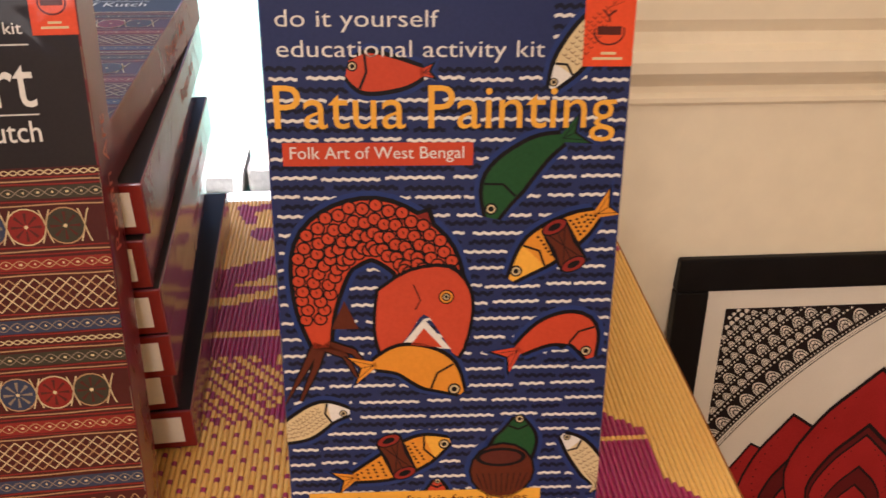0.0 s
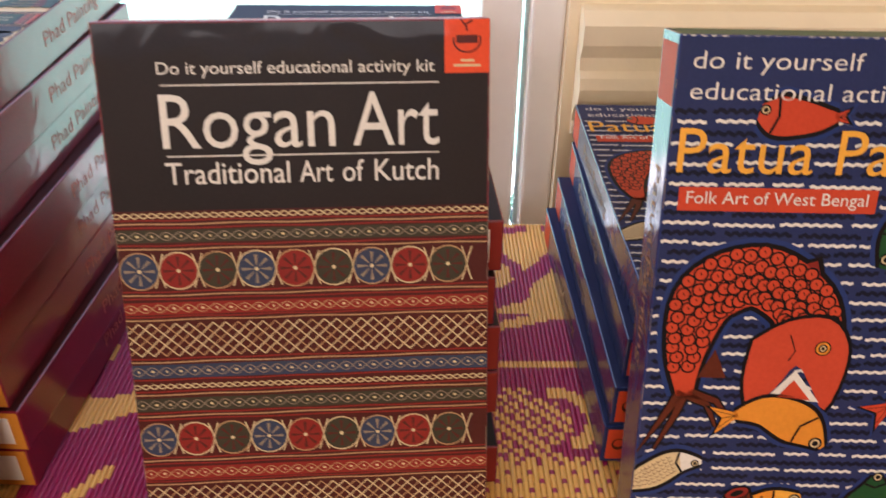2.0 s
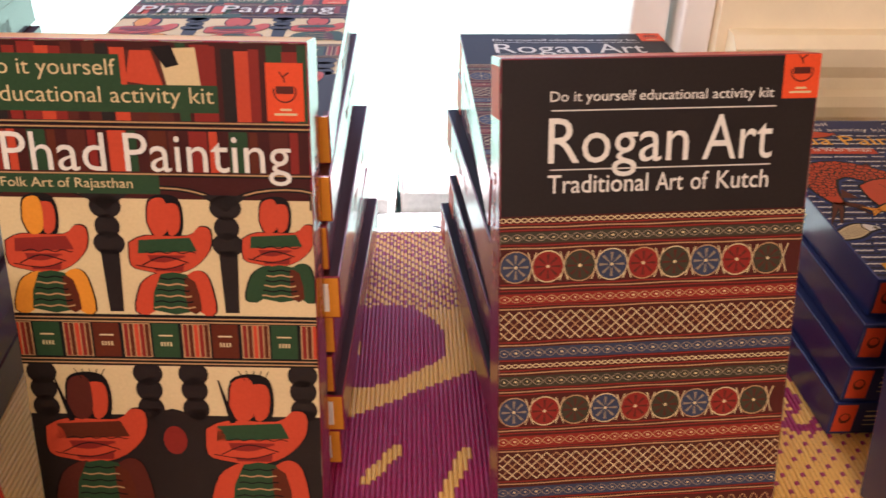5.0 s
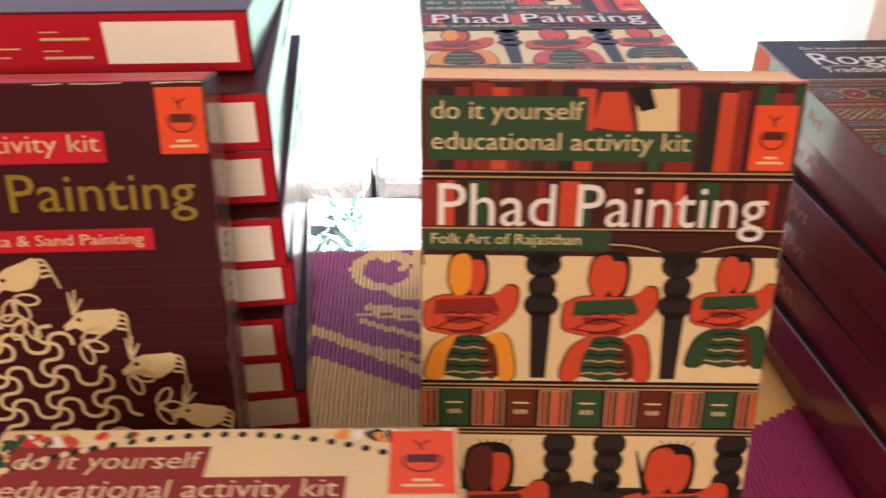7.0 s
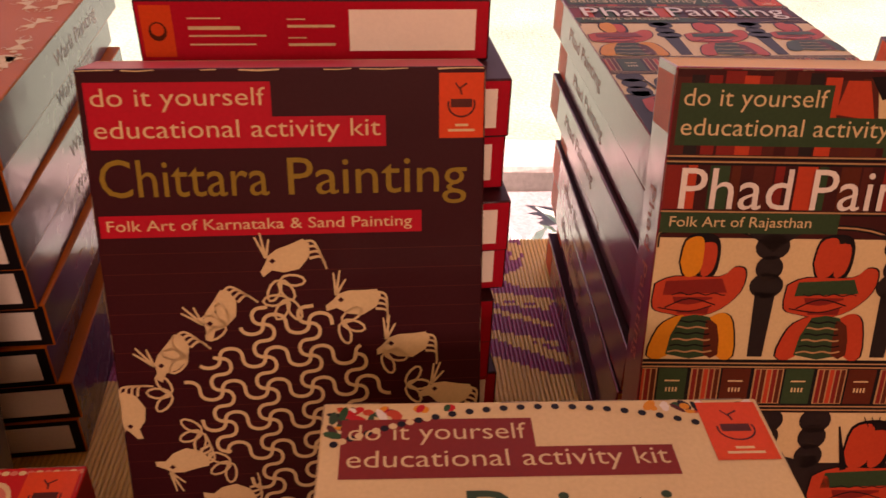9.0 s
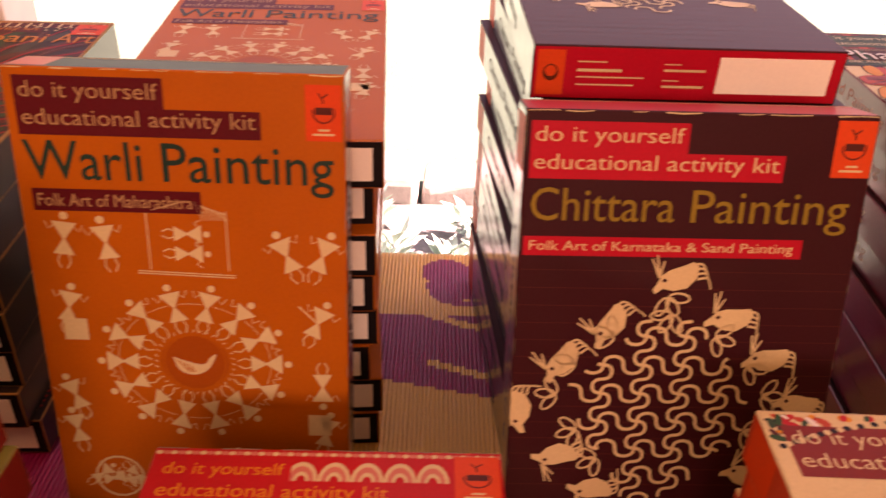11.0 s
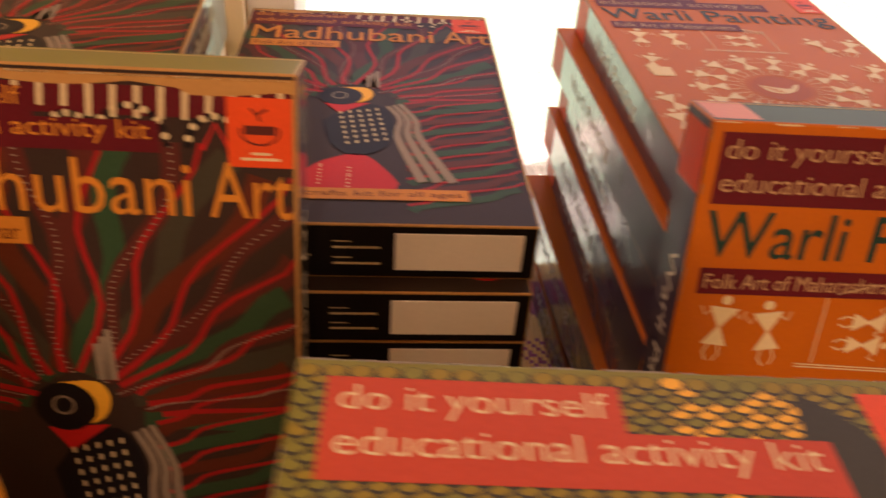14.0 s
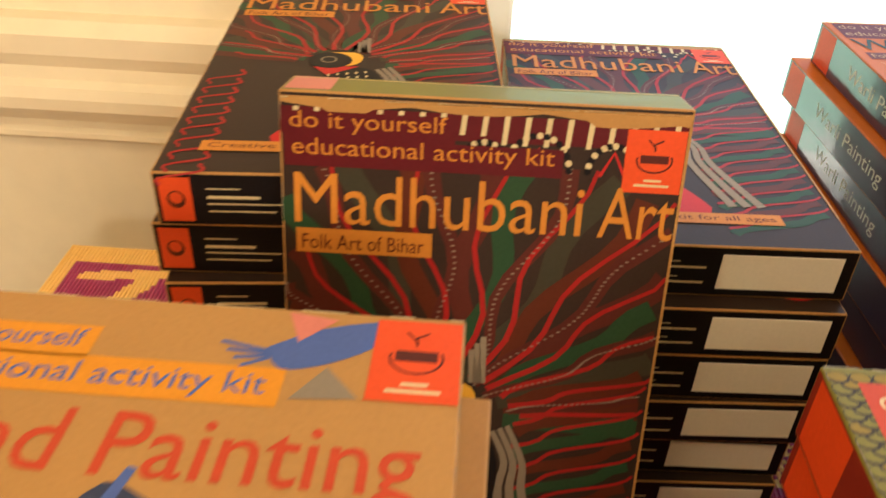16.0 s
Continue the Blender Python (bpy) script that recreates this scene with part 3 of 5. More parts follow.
    for u, c, k in ((42, BROWN, RUST), (150, LEAF, PHADRED)):
        shape_block(p, "lower_block_motif#%d" % u, u, 216, 1.3, c, k)
        p.line("lower_block_motif#%d" % u, BLACK, [(u - 22, 218), (u - 14, 250)], (1, 4), 7)
        for j in range(5):
            p.line("lower_block_motif#%d" % u, BLACK, [(u - 4 + j * 3, 218), (u - 8 + j * 5, 211)], 0.6, 7)
        p.oval("lower_block_motif#%d" % u, PHADRED, u - 26, 262, 6, 8, 6)
    p.oval("lower_block_motif", ROGAN, 96, 262, 17, 22, 4)
    p.oval("lower_block_motif", RUSTRED, 96, 264, 8, 11, 5)
    pouch_tag(p, 170, 12, 192, 46)


def goat_shape(p, u, v, turn, s=1.0, flip=1):
    c, q = math.cos(radians(turn)), math.sin(radians(turn))
    f = lambda a, b: (u + s * (a * c * flip - b * q), v + s * (a * q * flip + b * c))
    body = [f(a, b) for a, b in ((-9, -3), (-4, -6), (4, -8), (10, -10), (13, -7), (12, 0), (6, 6), (-2, 7), (-8, 5), (-13, 8), (-14, 5), (-11, 1))]
    p.poly("cream_shape#%d" % (u * 500 + v), CREAM, body if flip < 0 else body[::-1], 3)
    for k in range(4):
        p.line("cream_shape#%d" % (u * 500 + v), CREAM, spline([f(9 + k, -8 + k * 3), f(15 + k, -8 + k * 3), f(18 + k * 0.6, -1 + k * 3)], 4), (1.5, 1.0), 3.4)
    for a, b in ((-14, -14), (-11, -16), (-7, -12)):
        p.line("cream_shape#%d" % (u * 500 + v), CREAM, [f(-10, -2), f(a, b)], (1.6, 0.9), 3.4)
    e = f(-7, 0)
    p.oval("cream_shape#%d" % (u * 500 + v), MAROON, e[0], e[1], 1.7 * s, 1.5 * s, 4, n=4)


def leaf_shape(p, u, v, turn, s=1.0):
    for k in (-55, 0, 55):
        a = radians(turn + k)
        m = (u + 5.5 * s * math.cos(a), v + 5.5 * s * math.sin(a))
        pts = [(m[0] + 5 * s * math.cos(b) * math.cos(a) - 2.4 * s * math.sin(b) * math.sin(a), m[1] + 5 * s * math.cos(b) * math.sin(a) + 2.4 * s * math.sin(b) * math.cos(a)) for b in (2 * math.pi * i / 10 for i in range(10))]
        p.line("cream_line_print", CREAM, pts, 1.3, 3, True)


def cover_chittara(p):
    kit_lines(p, CREAM, 6, 9, 88, 143, 11.5, 15.5, BANNER, 2.6)
    p.caption("title", GOLD, (("Chittara", 5.5, 87), ("Painting", 96.5, 186)), 43.5, 62.5, 3, 0.0)
    p.rect("subtitle_banner", BANNER, 2.5, 72, 163, 83.5, 2)
    p.words("subtitle", CREAM, "Folk Art of Karnataka & Sand Painting", 6, 74.5, 158, 82, 3)
    for v in range(92, 330, 11):
        p.rect("faint_stripe_print", RUST, 1, v, 194, v + 0.35, 1)
    # two families of waves that swirl where they cross
    for j, (v, a, b) in enumerate(((133, 68, 116), (152, 46, 132), (171, 36, 146), (190, 42, 146), (209, 54, 138), (228, 66, 118), (247, 78, 104))):
        pts = [(a + t * 1.2 - 1.7 * math.sin(4 * math.pi * (a + t * 1.2 - 79) / 24), v - 5.6 * math.sin(2 * math.pi * (a + t * 1.2 - 79) / 24)) for t in range(int((b - a) / 1.2) + 1)]
        p.line("cream_line_print", CREAM, pts, 2.0, 2.5 + 0.05 * j)
    for i, (u, a, b) in enumerate(((55, 150, 210), (79, 122, 244), (103, 122, 244), (127, 152, 212))):
        pts = [(u + 5.6 * math.sin(2 * math.pi * (a + t * 1.2 - 171) / 19), a + t * 1.2 - 1.35 * math.sin(4 * math.pi * (a + t * 1.2 - 171) / 19)) for t in range(int((b - a) / 1.2) + 1)]
        p.line("cream_line_print", CREAM, pts, 2.0, 2.9 + 0.05 * i)
    for u, v, t in ((89, 108, 60), (93, 119, 120), (120, 133, 20), (142, 152, 15), (60, 133, 200), (38, 150, 190), (28, 172, 185), (154, 172, 0), (42, 196, 160), (146, 196, 20), (56, 216, 150)):
        leaf_shape(p, u, v, t, 1.25)
    for u, v, t, fl in ((93, 97, -6, 1), (127, 122, 14, 1), (153, 148, 12, 1), (57, 127, -40, 1), (30, 151, -35, 1), (6, 184, -75, 1), (176, 178, 25, 1), (30, 214, 150, -1), (150, 228, 30, 1), (54, 238, 160, -1)):
        goat_shape(p, u, v, t, 1.0, fl)
    pouch_tag(p, 172, 3, 194, 35)


def hourglass(p, u, v, turn, s=1.0, arms=True):
    """Two triangles point to point, a dot and thin limbs."""
    c, q = math.cos(radians(turn)), math.sin(radians(turn))
    f = lambda a, b: (u + s * (a * c - b * q), v + s * (a * q + b * c))
    p.poly("triangle_motif#%d" % (u * 500 + v), CREAM, [f(-6.6, -9.5), f(0, 1), f(6.6, -9.5)], 3)
    p.poly("triangle_motif#%d" % (u * 500 + v), CREAM, [f(0, -1), f(-5.6, 9), f(5.6, 9)], 3.3)
    o = f(0, -13)
    p.oval("triangle_motif#%d" % (u * 500 + v), CREAM, o[0], o[1], 2.3 * s, 2.3 * s, 3, n=10)
    if arms:
        for k in (-1, 1):
            p.line("triangle_motif#%d" % (u * 500 + v), CREAM, [f(4 * k, -8.5), f(8 * k, -5), f(10 * k, -9)], 0.6, 3.6)
            p.line("triangle_motif#%d" % (u * 500 + v), CREAM, [f(2 * k, 8), f(3.5 * k, 13), f(1.5 * k, 17)], 0.8, 3.6)


def cover_warli(p):
    kit_lines(p, TAN, 9, 8, 88, 143, 12.5, 16, PLUM, 3)
    p.caption("title", BOTTLE, (("Warli", 6.5, 75), ("Painting", 87, 188)), 42.5, 66, 4, 0.004)
    p.rect("subtitle_banner", PLUM, 8, 72, 108, 86, 3)
    p.words("subtitle", TAN, "Folk Art of Maharashtra", 11, 75, 103, 83, 4)
    for u, v, t in ((23, 104, 6), (48, 106, -8), (158, 112, -24), (180, 112, 22)):
        hourglass(p, u, v, t, 1.15)
    for a, b in (((66, 124), (126, 126)), ((66, 125.5), (126, 127.5)), ((74, 86), (74, 123)), ((122, 84), (122, 123)), ((78, 84), (98, 78)), ((98, 78), (122, 86))):
        p.line("hut_line_print", CREAM, [a, b], 0.7, 3)
    for k in range(8):
        p.line("hut_line_print", CREAM, [(104 + k * 2, 78 + k), (108 + k * 2.2, 90)], 0.5, 3)
    hourglass(p, 98, 99, 90, 0.9), hourglass(p, 98, 112, 90, 0.9)
    n = 14
    for i in range(n):
        a = 2 * math.pi * i / n
        hourglass(p, 96 + 46 * math.cos(a), 188 + 40 * math.sin(a), math.degrees(math.atan2(math.sin(a) * 40, math.cos(a) * 46)) + 90, 1.08)
    for i in range(n):
        a, b = 2 * math.pi * (i + 0.18) / n, 2 * math.pi * (i + 0.82) / n
        for ru, rv in ((49, 42),):
            p.line("joined_arm_print", CREAM, [(96 + ru * math.cos(q), 188 + rv * math.sin(q)) for q in (a, (a + b) / 2, b)], 0.4, 3)
    p.oval("centre_disc", ink("burnt_orange", 176, 82, 24), 96, 188, 22, 20, 2)
    p.ring("centre_ring", WARLI, 96, 188, 20, 1, 3)
    for k in range(36):
        a = 2 * math.pi * k / 36
        p.line("centre_ring", CREAM, [(96 + 24 * math.cos(a), 188 + 22 * math.sin(a)), (96 + 26 * math.cos(a + .05), 188 + 24 * math.sin(a + .05))], 0.6, 3)
    p.poly("centre_shape", CREAM, spline([(82, 184), (86, 194), (96, 197), (105, 192), (110, 182), (106, 184), (102, 189), (94, 188), (82, 184)], 3)[:-1], 3.5)
    for k in range(5):
        p.line("centre_shape", WARLI, [(84 + k * 2.2, 186 + k), (92 + k, 195)], 0.5, 4)
    for u, v, t, k in ((20, 150, 12, 1), (16, 214, -20, 1), (176, 158, 25, 1), (178, 205, 180, 1), (180, 240, 12, 1), (14, 240, -10, 1)):
        hourglass(p, u, v, t, 1.1)
    p.rect("plain_square", CREAM, 15, 158, 30, 173, 3)
    p.rect("plain_square#2", CREAM, 168, 226, 183, 242, 3)
    p.line("triangle_line_print", CREAM, [(164, 146), (176, 158)], 1, 3)
    p.ring("triangle_line_print", CREAM, 38, 278, 16, 1.6, 3)
    for k in range(4):
        hourglass(p, 26 + k * 8, 276 + 4 * math.sin(k), 50 + k * 30, 0.8)
    hourglass(p, 120, 268, 0, 1.0), hourglass(p, 160, 285, 10, 1.2), hourglass(p, 90, 300, -10, 1.2)
    pouch_tag(p, 172, 6, 193, 39)


def cover_madhubani(p):
    p.rect("striped_border_print", PLUM, 0.5, 5, 194.5, 18, 1)
    for i in range(38):
        if i % 2:
            p.poly("striped_border_print", CREAM, [(2 + i * 5, 5), (1 + i * 5, 15 if i < 20 else 19), (3.4 + i * 5, 15 if i < 20 else 19), (4.6 + i * 5, 5)], 1.5)
    p.poly("torn_edge", SAND, [(0, 0)] + [(u, 3 + 2.6 * abs(math.sin(u * 0.05)) + (2.5 if 20 < u < 42 or u > 148 else 0)) for u in range(0, 196, 5)] + [(195, 0)], 3)
    rnd = random.Random(5)

    def strand(a, b, mat, wd, lay, amp=5.5):
        n = 10
        pts = [(a[0] + (b[0] - a[0]) * i / n + amp * math.sin(i * 0.9 + a[0]), a[1] + (b[1] - a[1]) * i / n) for i in range(n + 1)]
        pts = [(min(193.5, max(1.5, u)), v) for u, v in pts]
        p.line("dark_strand_print" if mat in (BROWN, LEAF, RUST, OLIVEDARK) else "red_strand_print" if mat is STRAND else "dotted_strand_print", mat, pts, wd, lay)
        return pts
    for i in range(26):
        a = -2.9 + i * 0.117
        p0 = (86 + 30 * math.cos(a), 172 + 26 * math.sin(a))
        p1 = (86 + 185 * math.cos(a), 172 + 150 * math.sin(a))
        if p1[1] < 22:
            k = (22 - p0[1]) / (p1[1] - p0[1])
            p1 = (p0[0] + (p1[0] - p0[0]) * k, 22)
        for lim in (1.5, 193.5):
            if (p1[0] - lim) * (98 - lim) < 0:
                k = (lim - p0[0]) / (p1[0] - p0[0])
                p1 = (lim, p0[1] + (p1[1] - p0[1]) * k)
        if i % 2 == 0:
            strand((p0[0] + 5, p0[1]), (min(193, p1[0] + 7), p1[1]), STRAND, (3.4, 2.0), 2.6)
        if i % 3 == 0:
            strand(p0, p1, OLIVEDARK if i % 2 else RUST, (10, 13), 1.8)
        elif i % 3 == 1:
            strand(p0, p1, LEAF if i % 2 else BROWN, (9, 12), 2)
        else:
            pts = strand(p0, p1, RUST, (5, 9), 2.2)
            fine = spline(pts, 4)
            for u, v in fine:
                p.rect("dotted_strand_print", GREY, u - 0.9, v - 0.35, u + 0.9, v + 0.35, 3)
    for i in range(10):
        v = 185 + i * 14.5
        strand((120, v - 10), (193, v - 38), STRAND, (2.6, 1.8), 2.7)
        strand((122, v - 4), (193, v - 30), LEAF if i % 2 else BROWN, 7, 2.1)
        strand((30, v), (3, v + 25), STRAND, (2.6, 1.8), 2.7)
    # looped garland
    for cu, r in ((98, 11), (124, 15), (160, 12)):
        for k in range(15):
            a = math.pi * (1 + k / 14)
            p.oval("garland_print", CREAM if k % 2 else BLACK, cu + r * math.cos(a), 30 + r * 1.1 * math.sin(a), 1.7, 1.7, 3.2, n=8)
        p.line("garland_print", CRIMSON, [(cu - r * 0.5, 32), (cu, 20), (cu + r * 0.5, 32)], 1.6, 3)
    p.rect("kit_banner", PLUM, 2, 7, 84, 20, 4)
    p.rect("kit_banner", PLUM, 2, 19.9, 136, 34, 4.05)
    p.words("kit_line", AMBER, "do it yourself", 5, 7.0, 80, 17.5, 5)
    p.words("kit_line", AMBER, "educational activity kit", 6, 19.8, 132, 30.8, 5)
    p.caption("title", AMBER, (("Madhubani", 6.5, 148), ("Art", 156, 192.5)), 37, 63, 6, 0.0)
    p.rect("subtitle_banner", AMBER, 7, 66, 75, 79, 5)
    p.words("subtitle", BROWN, "Folk Art of Bihar", 10, 69, 71, 77, 6)
    # round eye and feathers
    p.poly("yellow_crescent", YELLOW, spline([(78, 152), (96, 151), (102, 160), (98, 172), (86, 176), (80, 165), (78, 152)], 3)[:-1], 5)
    p.oval("dark_disc", BLACK, 80, 166, 15, 14, 6)
    p.ring("dark_disc", GREY, 79, 165, 5, 1.2, 7)
    p.poly("red_wedge", CRIMSON, [(70, 178), (80, 192), (100, 176)], 5.5)
    p.poly("dotted_wing", BLACK, spline([(70, 204), (84, 186), (104, 178), (116, 200), (112, 236), (92, 250), (76, 234), (70, 204)], 3)[:-1], 5)
    for i in range(7):
        for j in range(5):
            p.rect("dotted_wing", CREAM, 80 + j * 6 + i, 190 + i * 7 - j * 1.5, 81.6 + j * 6 + i, 193.4 + i * 7 - j * 1.5, 6)
    p.poly("red_breast", CRIMSON, spline([(84, 250), (96, 248), (108, 262), (116, 290), (58, 290), (68, 262), (84, 250)], 3)[:-1], 5)
    for i in range(14):
        p.oval("red_breast", CREAM, 72 + (i * 17 % 34), 262 + (i * 11 % 26), 0.9, 0.9, 6, n=6)
    for k in range(3):
        p.line("grey_plume_print", GREY, spline([(112 + k * 4, 180 - k * 2), (120 + k * 5, 200), (118 + k * 7, 225), (132 + k * 9, 280)], 4), (3, 6), 4.6)
        p.line("grey_plume_print", GREY, spline([(100 + k * 2, 150), (98 + k * 3, 130 - k * 4)], 3), (5, 3), 4)
    p.rect("strapline_banner", AMBER, 20, 289, 158, 301, 7)
    p.words("strapline", BROWN, "Creative crafts kit for all ages", 24, 291.5, 154, 299, 8)
    p.rect("cover_edging", SAND, 193.2, 6, 194.8, 290, 6)
    pouch_tag(p, 165, 8, 193, 39)


def confetti(p, region, seed, n):
    rnd = random.Random(seed)
    for i in range(n):
        u, v = rnd.uniform(4, 191), rnd.uniform(4, 300)
        if region(u, v):
            p.oval("leafy_print", rnd.choice((PHADRED, GREEN, ORANGE, BLACK, RUST, WHITE, LEAF, CRIMSON)), u, v, rnd.uniform(2, 5), rnd.uniform(1.2, 2.4), 1.2 + 0.5 * i / n, rnd.uniform(0, 180), 8)


def cover_cream(p):
    disc = lambda u, v: math.hypot(u - 97, v - 206) > 206 or v > 300
    confetti(p, disc, 4, 6000)
    rim = [(97 + 202 * math.cos(a), 206 + 202 * math.sin(a)) for a in (2 * math.pi * i / 330 for i in range(330))]
    for i, (u, v) in enumerate(rim):
        if 2 < u < 193 and 2 < v < 300:
            p.oval("dotted_rim_print", BLACK if i % 2 else CREAM, u, v, 1.9, 1.9, 2.4, n=8)
    kit_lines(p, CREAM, 12, 14, 88, 146, 12.5, 15.5, RUSTRED, 3)
    p.words("title", LEAF, "Painting", 60, 52, 180, 84, 3, 0.003)
    pouch_tag(p, 166, 3, 193, 38)


def cover_red(p):
    for i in range(5):
        u = 84 + i * 18
        for r, m in ((9, CREAM), (7, PINK), (4.4, CREAM), (2.6, CRIMSON)):
            p.poly("arch_print", m, [(u + r * math.cos(a), 24 - 1.6 * r * math.sin(a)) for a in (math.pi * k / 10 for k in range(11))], 1 + (9 - r) * 0.2)
    for i in range(48):
        p.oval("pink_border_print", PINK if i % 2 else CREAM, 3 + i * 4.05, 4, 2, 1.6, 1.2, n=8)
    p.rect("kit_banner", CRIMSON, 4, 10, 78, 24, 3.4)
    p.words("kit_line", ORANGE, "do it yourself", 8, 11.5, 74, 23, 4)
    p.rect("kit_banner", CRIMSON, 4, 24, 160, 42, 3.4)
    p.words("kit_line", ORANGE, "educational activity kit", 8, 27, 132, 39, 4)
    p.words("title", CREAM, "Painting", 60, 50, 180, 82, 4, 0.01)
    confetti(p, lambda u, v: v > 95, 9, 260)
    pouch_tag(p, 168, 4, 193, 38)


def cover_murals(p):
    rnd = random.Random(2)
    for r in range(22):
        for c in range(25):
            u, v = 4 + c * 7.8 + (3.9 if r % 2 else 0), 66 - r * 3
            if u < 191 and v > 4:
                p.oval("scale_print", OLIVEDARK, u, v, 4.2, 3.2, 1 + 0.04 * r, 0, 10)
                p.oval("scale_print", YELLOW if 110 < u < 150 and rnd.random() < 0.5 else rnd.choice((GOLD, OLIVE)), u, v - 0.5, 3.4, 2.5, 1.02 + 0.04 * r, 0, 10)
    p.poly("leafy_mass", OLIVEDARK, spline([(150, 8), (170, 30), (150, 62), (110, 66), (100, 52), (140, 44), (150, 8)], 3)[:-1], 2.1)
    p.poly("red_mass", PHADRED, spline([(2, 64), (40, 58), (100, 62), (150, 58), (193, 40), (193, 150), (2, 150), (2, 64)], 3)[:-1], 2.2)
    p.rect("kit_banner", PHADRED, 10, 8, 96, 27, 2.6)
    p.rect("kit_banner", PHADRED, 10, 26.9, 154, 47, 2.65)
    kit_lines(p, CREAM, 14, 11, 92, 150, 13.5, 17)
    p.words("title", CREAM, "Murals", 66, 62, 178, 92, 4, 0.003)
    confetti(p, lambda u, v: v > 105, 19, 260)
    pouch_tag(p, 169, 7, 193, 40)


def cover_gond(p):
    p.rect("kit_banner", ORANGE, 3, 17, 70, 33, 2)
    p.rect("kit_banner", ORANGE, 3, 32, 137, 50, 2)
    p.words("kit_line", BLUE, "do it yourself", 8, 19, 66, 31, 3)
    p.words("kit_line", BLUE, "educational activity kit", 8, 35, 132, 48, 3)
    p.words("title", PHADRED, "Gond Painting", 10, 56, 184, 90, 3, 0.003)
    p.poly("blue_shape", BLUE, spline([(128, 22), (142, 12), (158, 6), (172, 4), (170, 12), (160, 22), (146, 30), (134, 32), (128, 22)], 3)[:-1], 2)
    p.poly("blue_shape", PINK, [(132, 2), (138, 18), (150, 5)], 2.2)
    p.poly("blue_shape", GREY, [(150, 30), (140, 46), (162, 44)], 2.2)
    for k in range(4):
        p.line("blue_shape", BLUE, [(130, 24 + k), (112 + k * 3, 20 + k * 4)], 1.6, 2.3)
    p.poly("blue_shape", SLATE, spline([(86, 100), (96, 84), (108, 88), (128, 98), (150, 110), (130, 120), (96, 116), (86, 100)], 3)[:-1], 2)
    p.line("blue_shape", BLUE, [(96, 104), (102, 78)], (5, 3), 2.4)
    p.rect("dark_field", SLATE, 2, 112, 193, 270, 1.5)
    pouch_tag(p, 164, 3, 194, 44)


# name: cover base, spines, top end, bottom end, spine words, title of the label, cover
KITS = {
    "patua": (NAVY, gloss("navy", 38, 52, 112), GREEN, NAVY, TAN, "Patua Painting", cover_patua),
    "rogan": (ROGAN, gloss("rust", 122, 40, 52), PHADRED, RUSTRED, PINK, "Rogan Art", cover_rogan),
    "phad": (PHAD, gloss("crimson", 150, 36, 50), ORANGE, ORANGE, PINK, "Phad Painting", cover_phad),
    "chittara": (MAROON, gloss("charcoal", 70, 72, 70), BANNER, BANNER, CHARCOAL, "Chittara Painting", cover_chittara),
    "warli": (WARLI, gloss("purple", 62, 40, 66), BOTTLE, BLACK, WHITE, "Warli Painting", cover_warli),
    "madhubani": (MADHU, gloss("olive", 66, 56, 44), OLIVE, BLACK, CREAM, "Madhubani Art", cover_madhubani),
    "cream": (CREAM, PHADRED, CREAM, PHADRED, CREAM, "Painting", cover_cream),
    "red": (CRIMSON, RUSTRED, GREY, RUSTRED, CREAM, "Painting", cover_red),
    "murals": (OLIVE, RUSTRED, OLIVE, RUSTRED, GREY, "Murals", cover_murals),
    "gond": (SAND, ORANGE, SAND, ORANGE, BLUE, "Gond Painting", cover_gond),
}


# how far each print sits above its middle place on the card, in mm
RISE = {"patua": 6.0, "rogan": 4.5, "madhubani": -2.5}


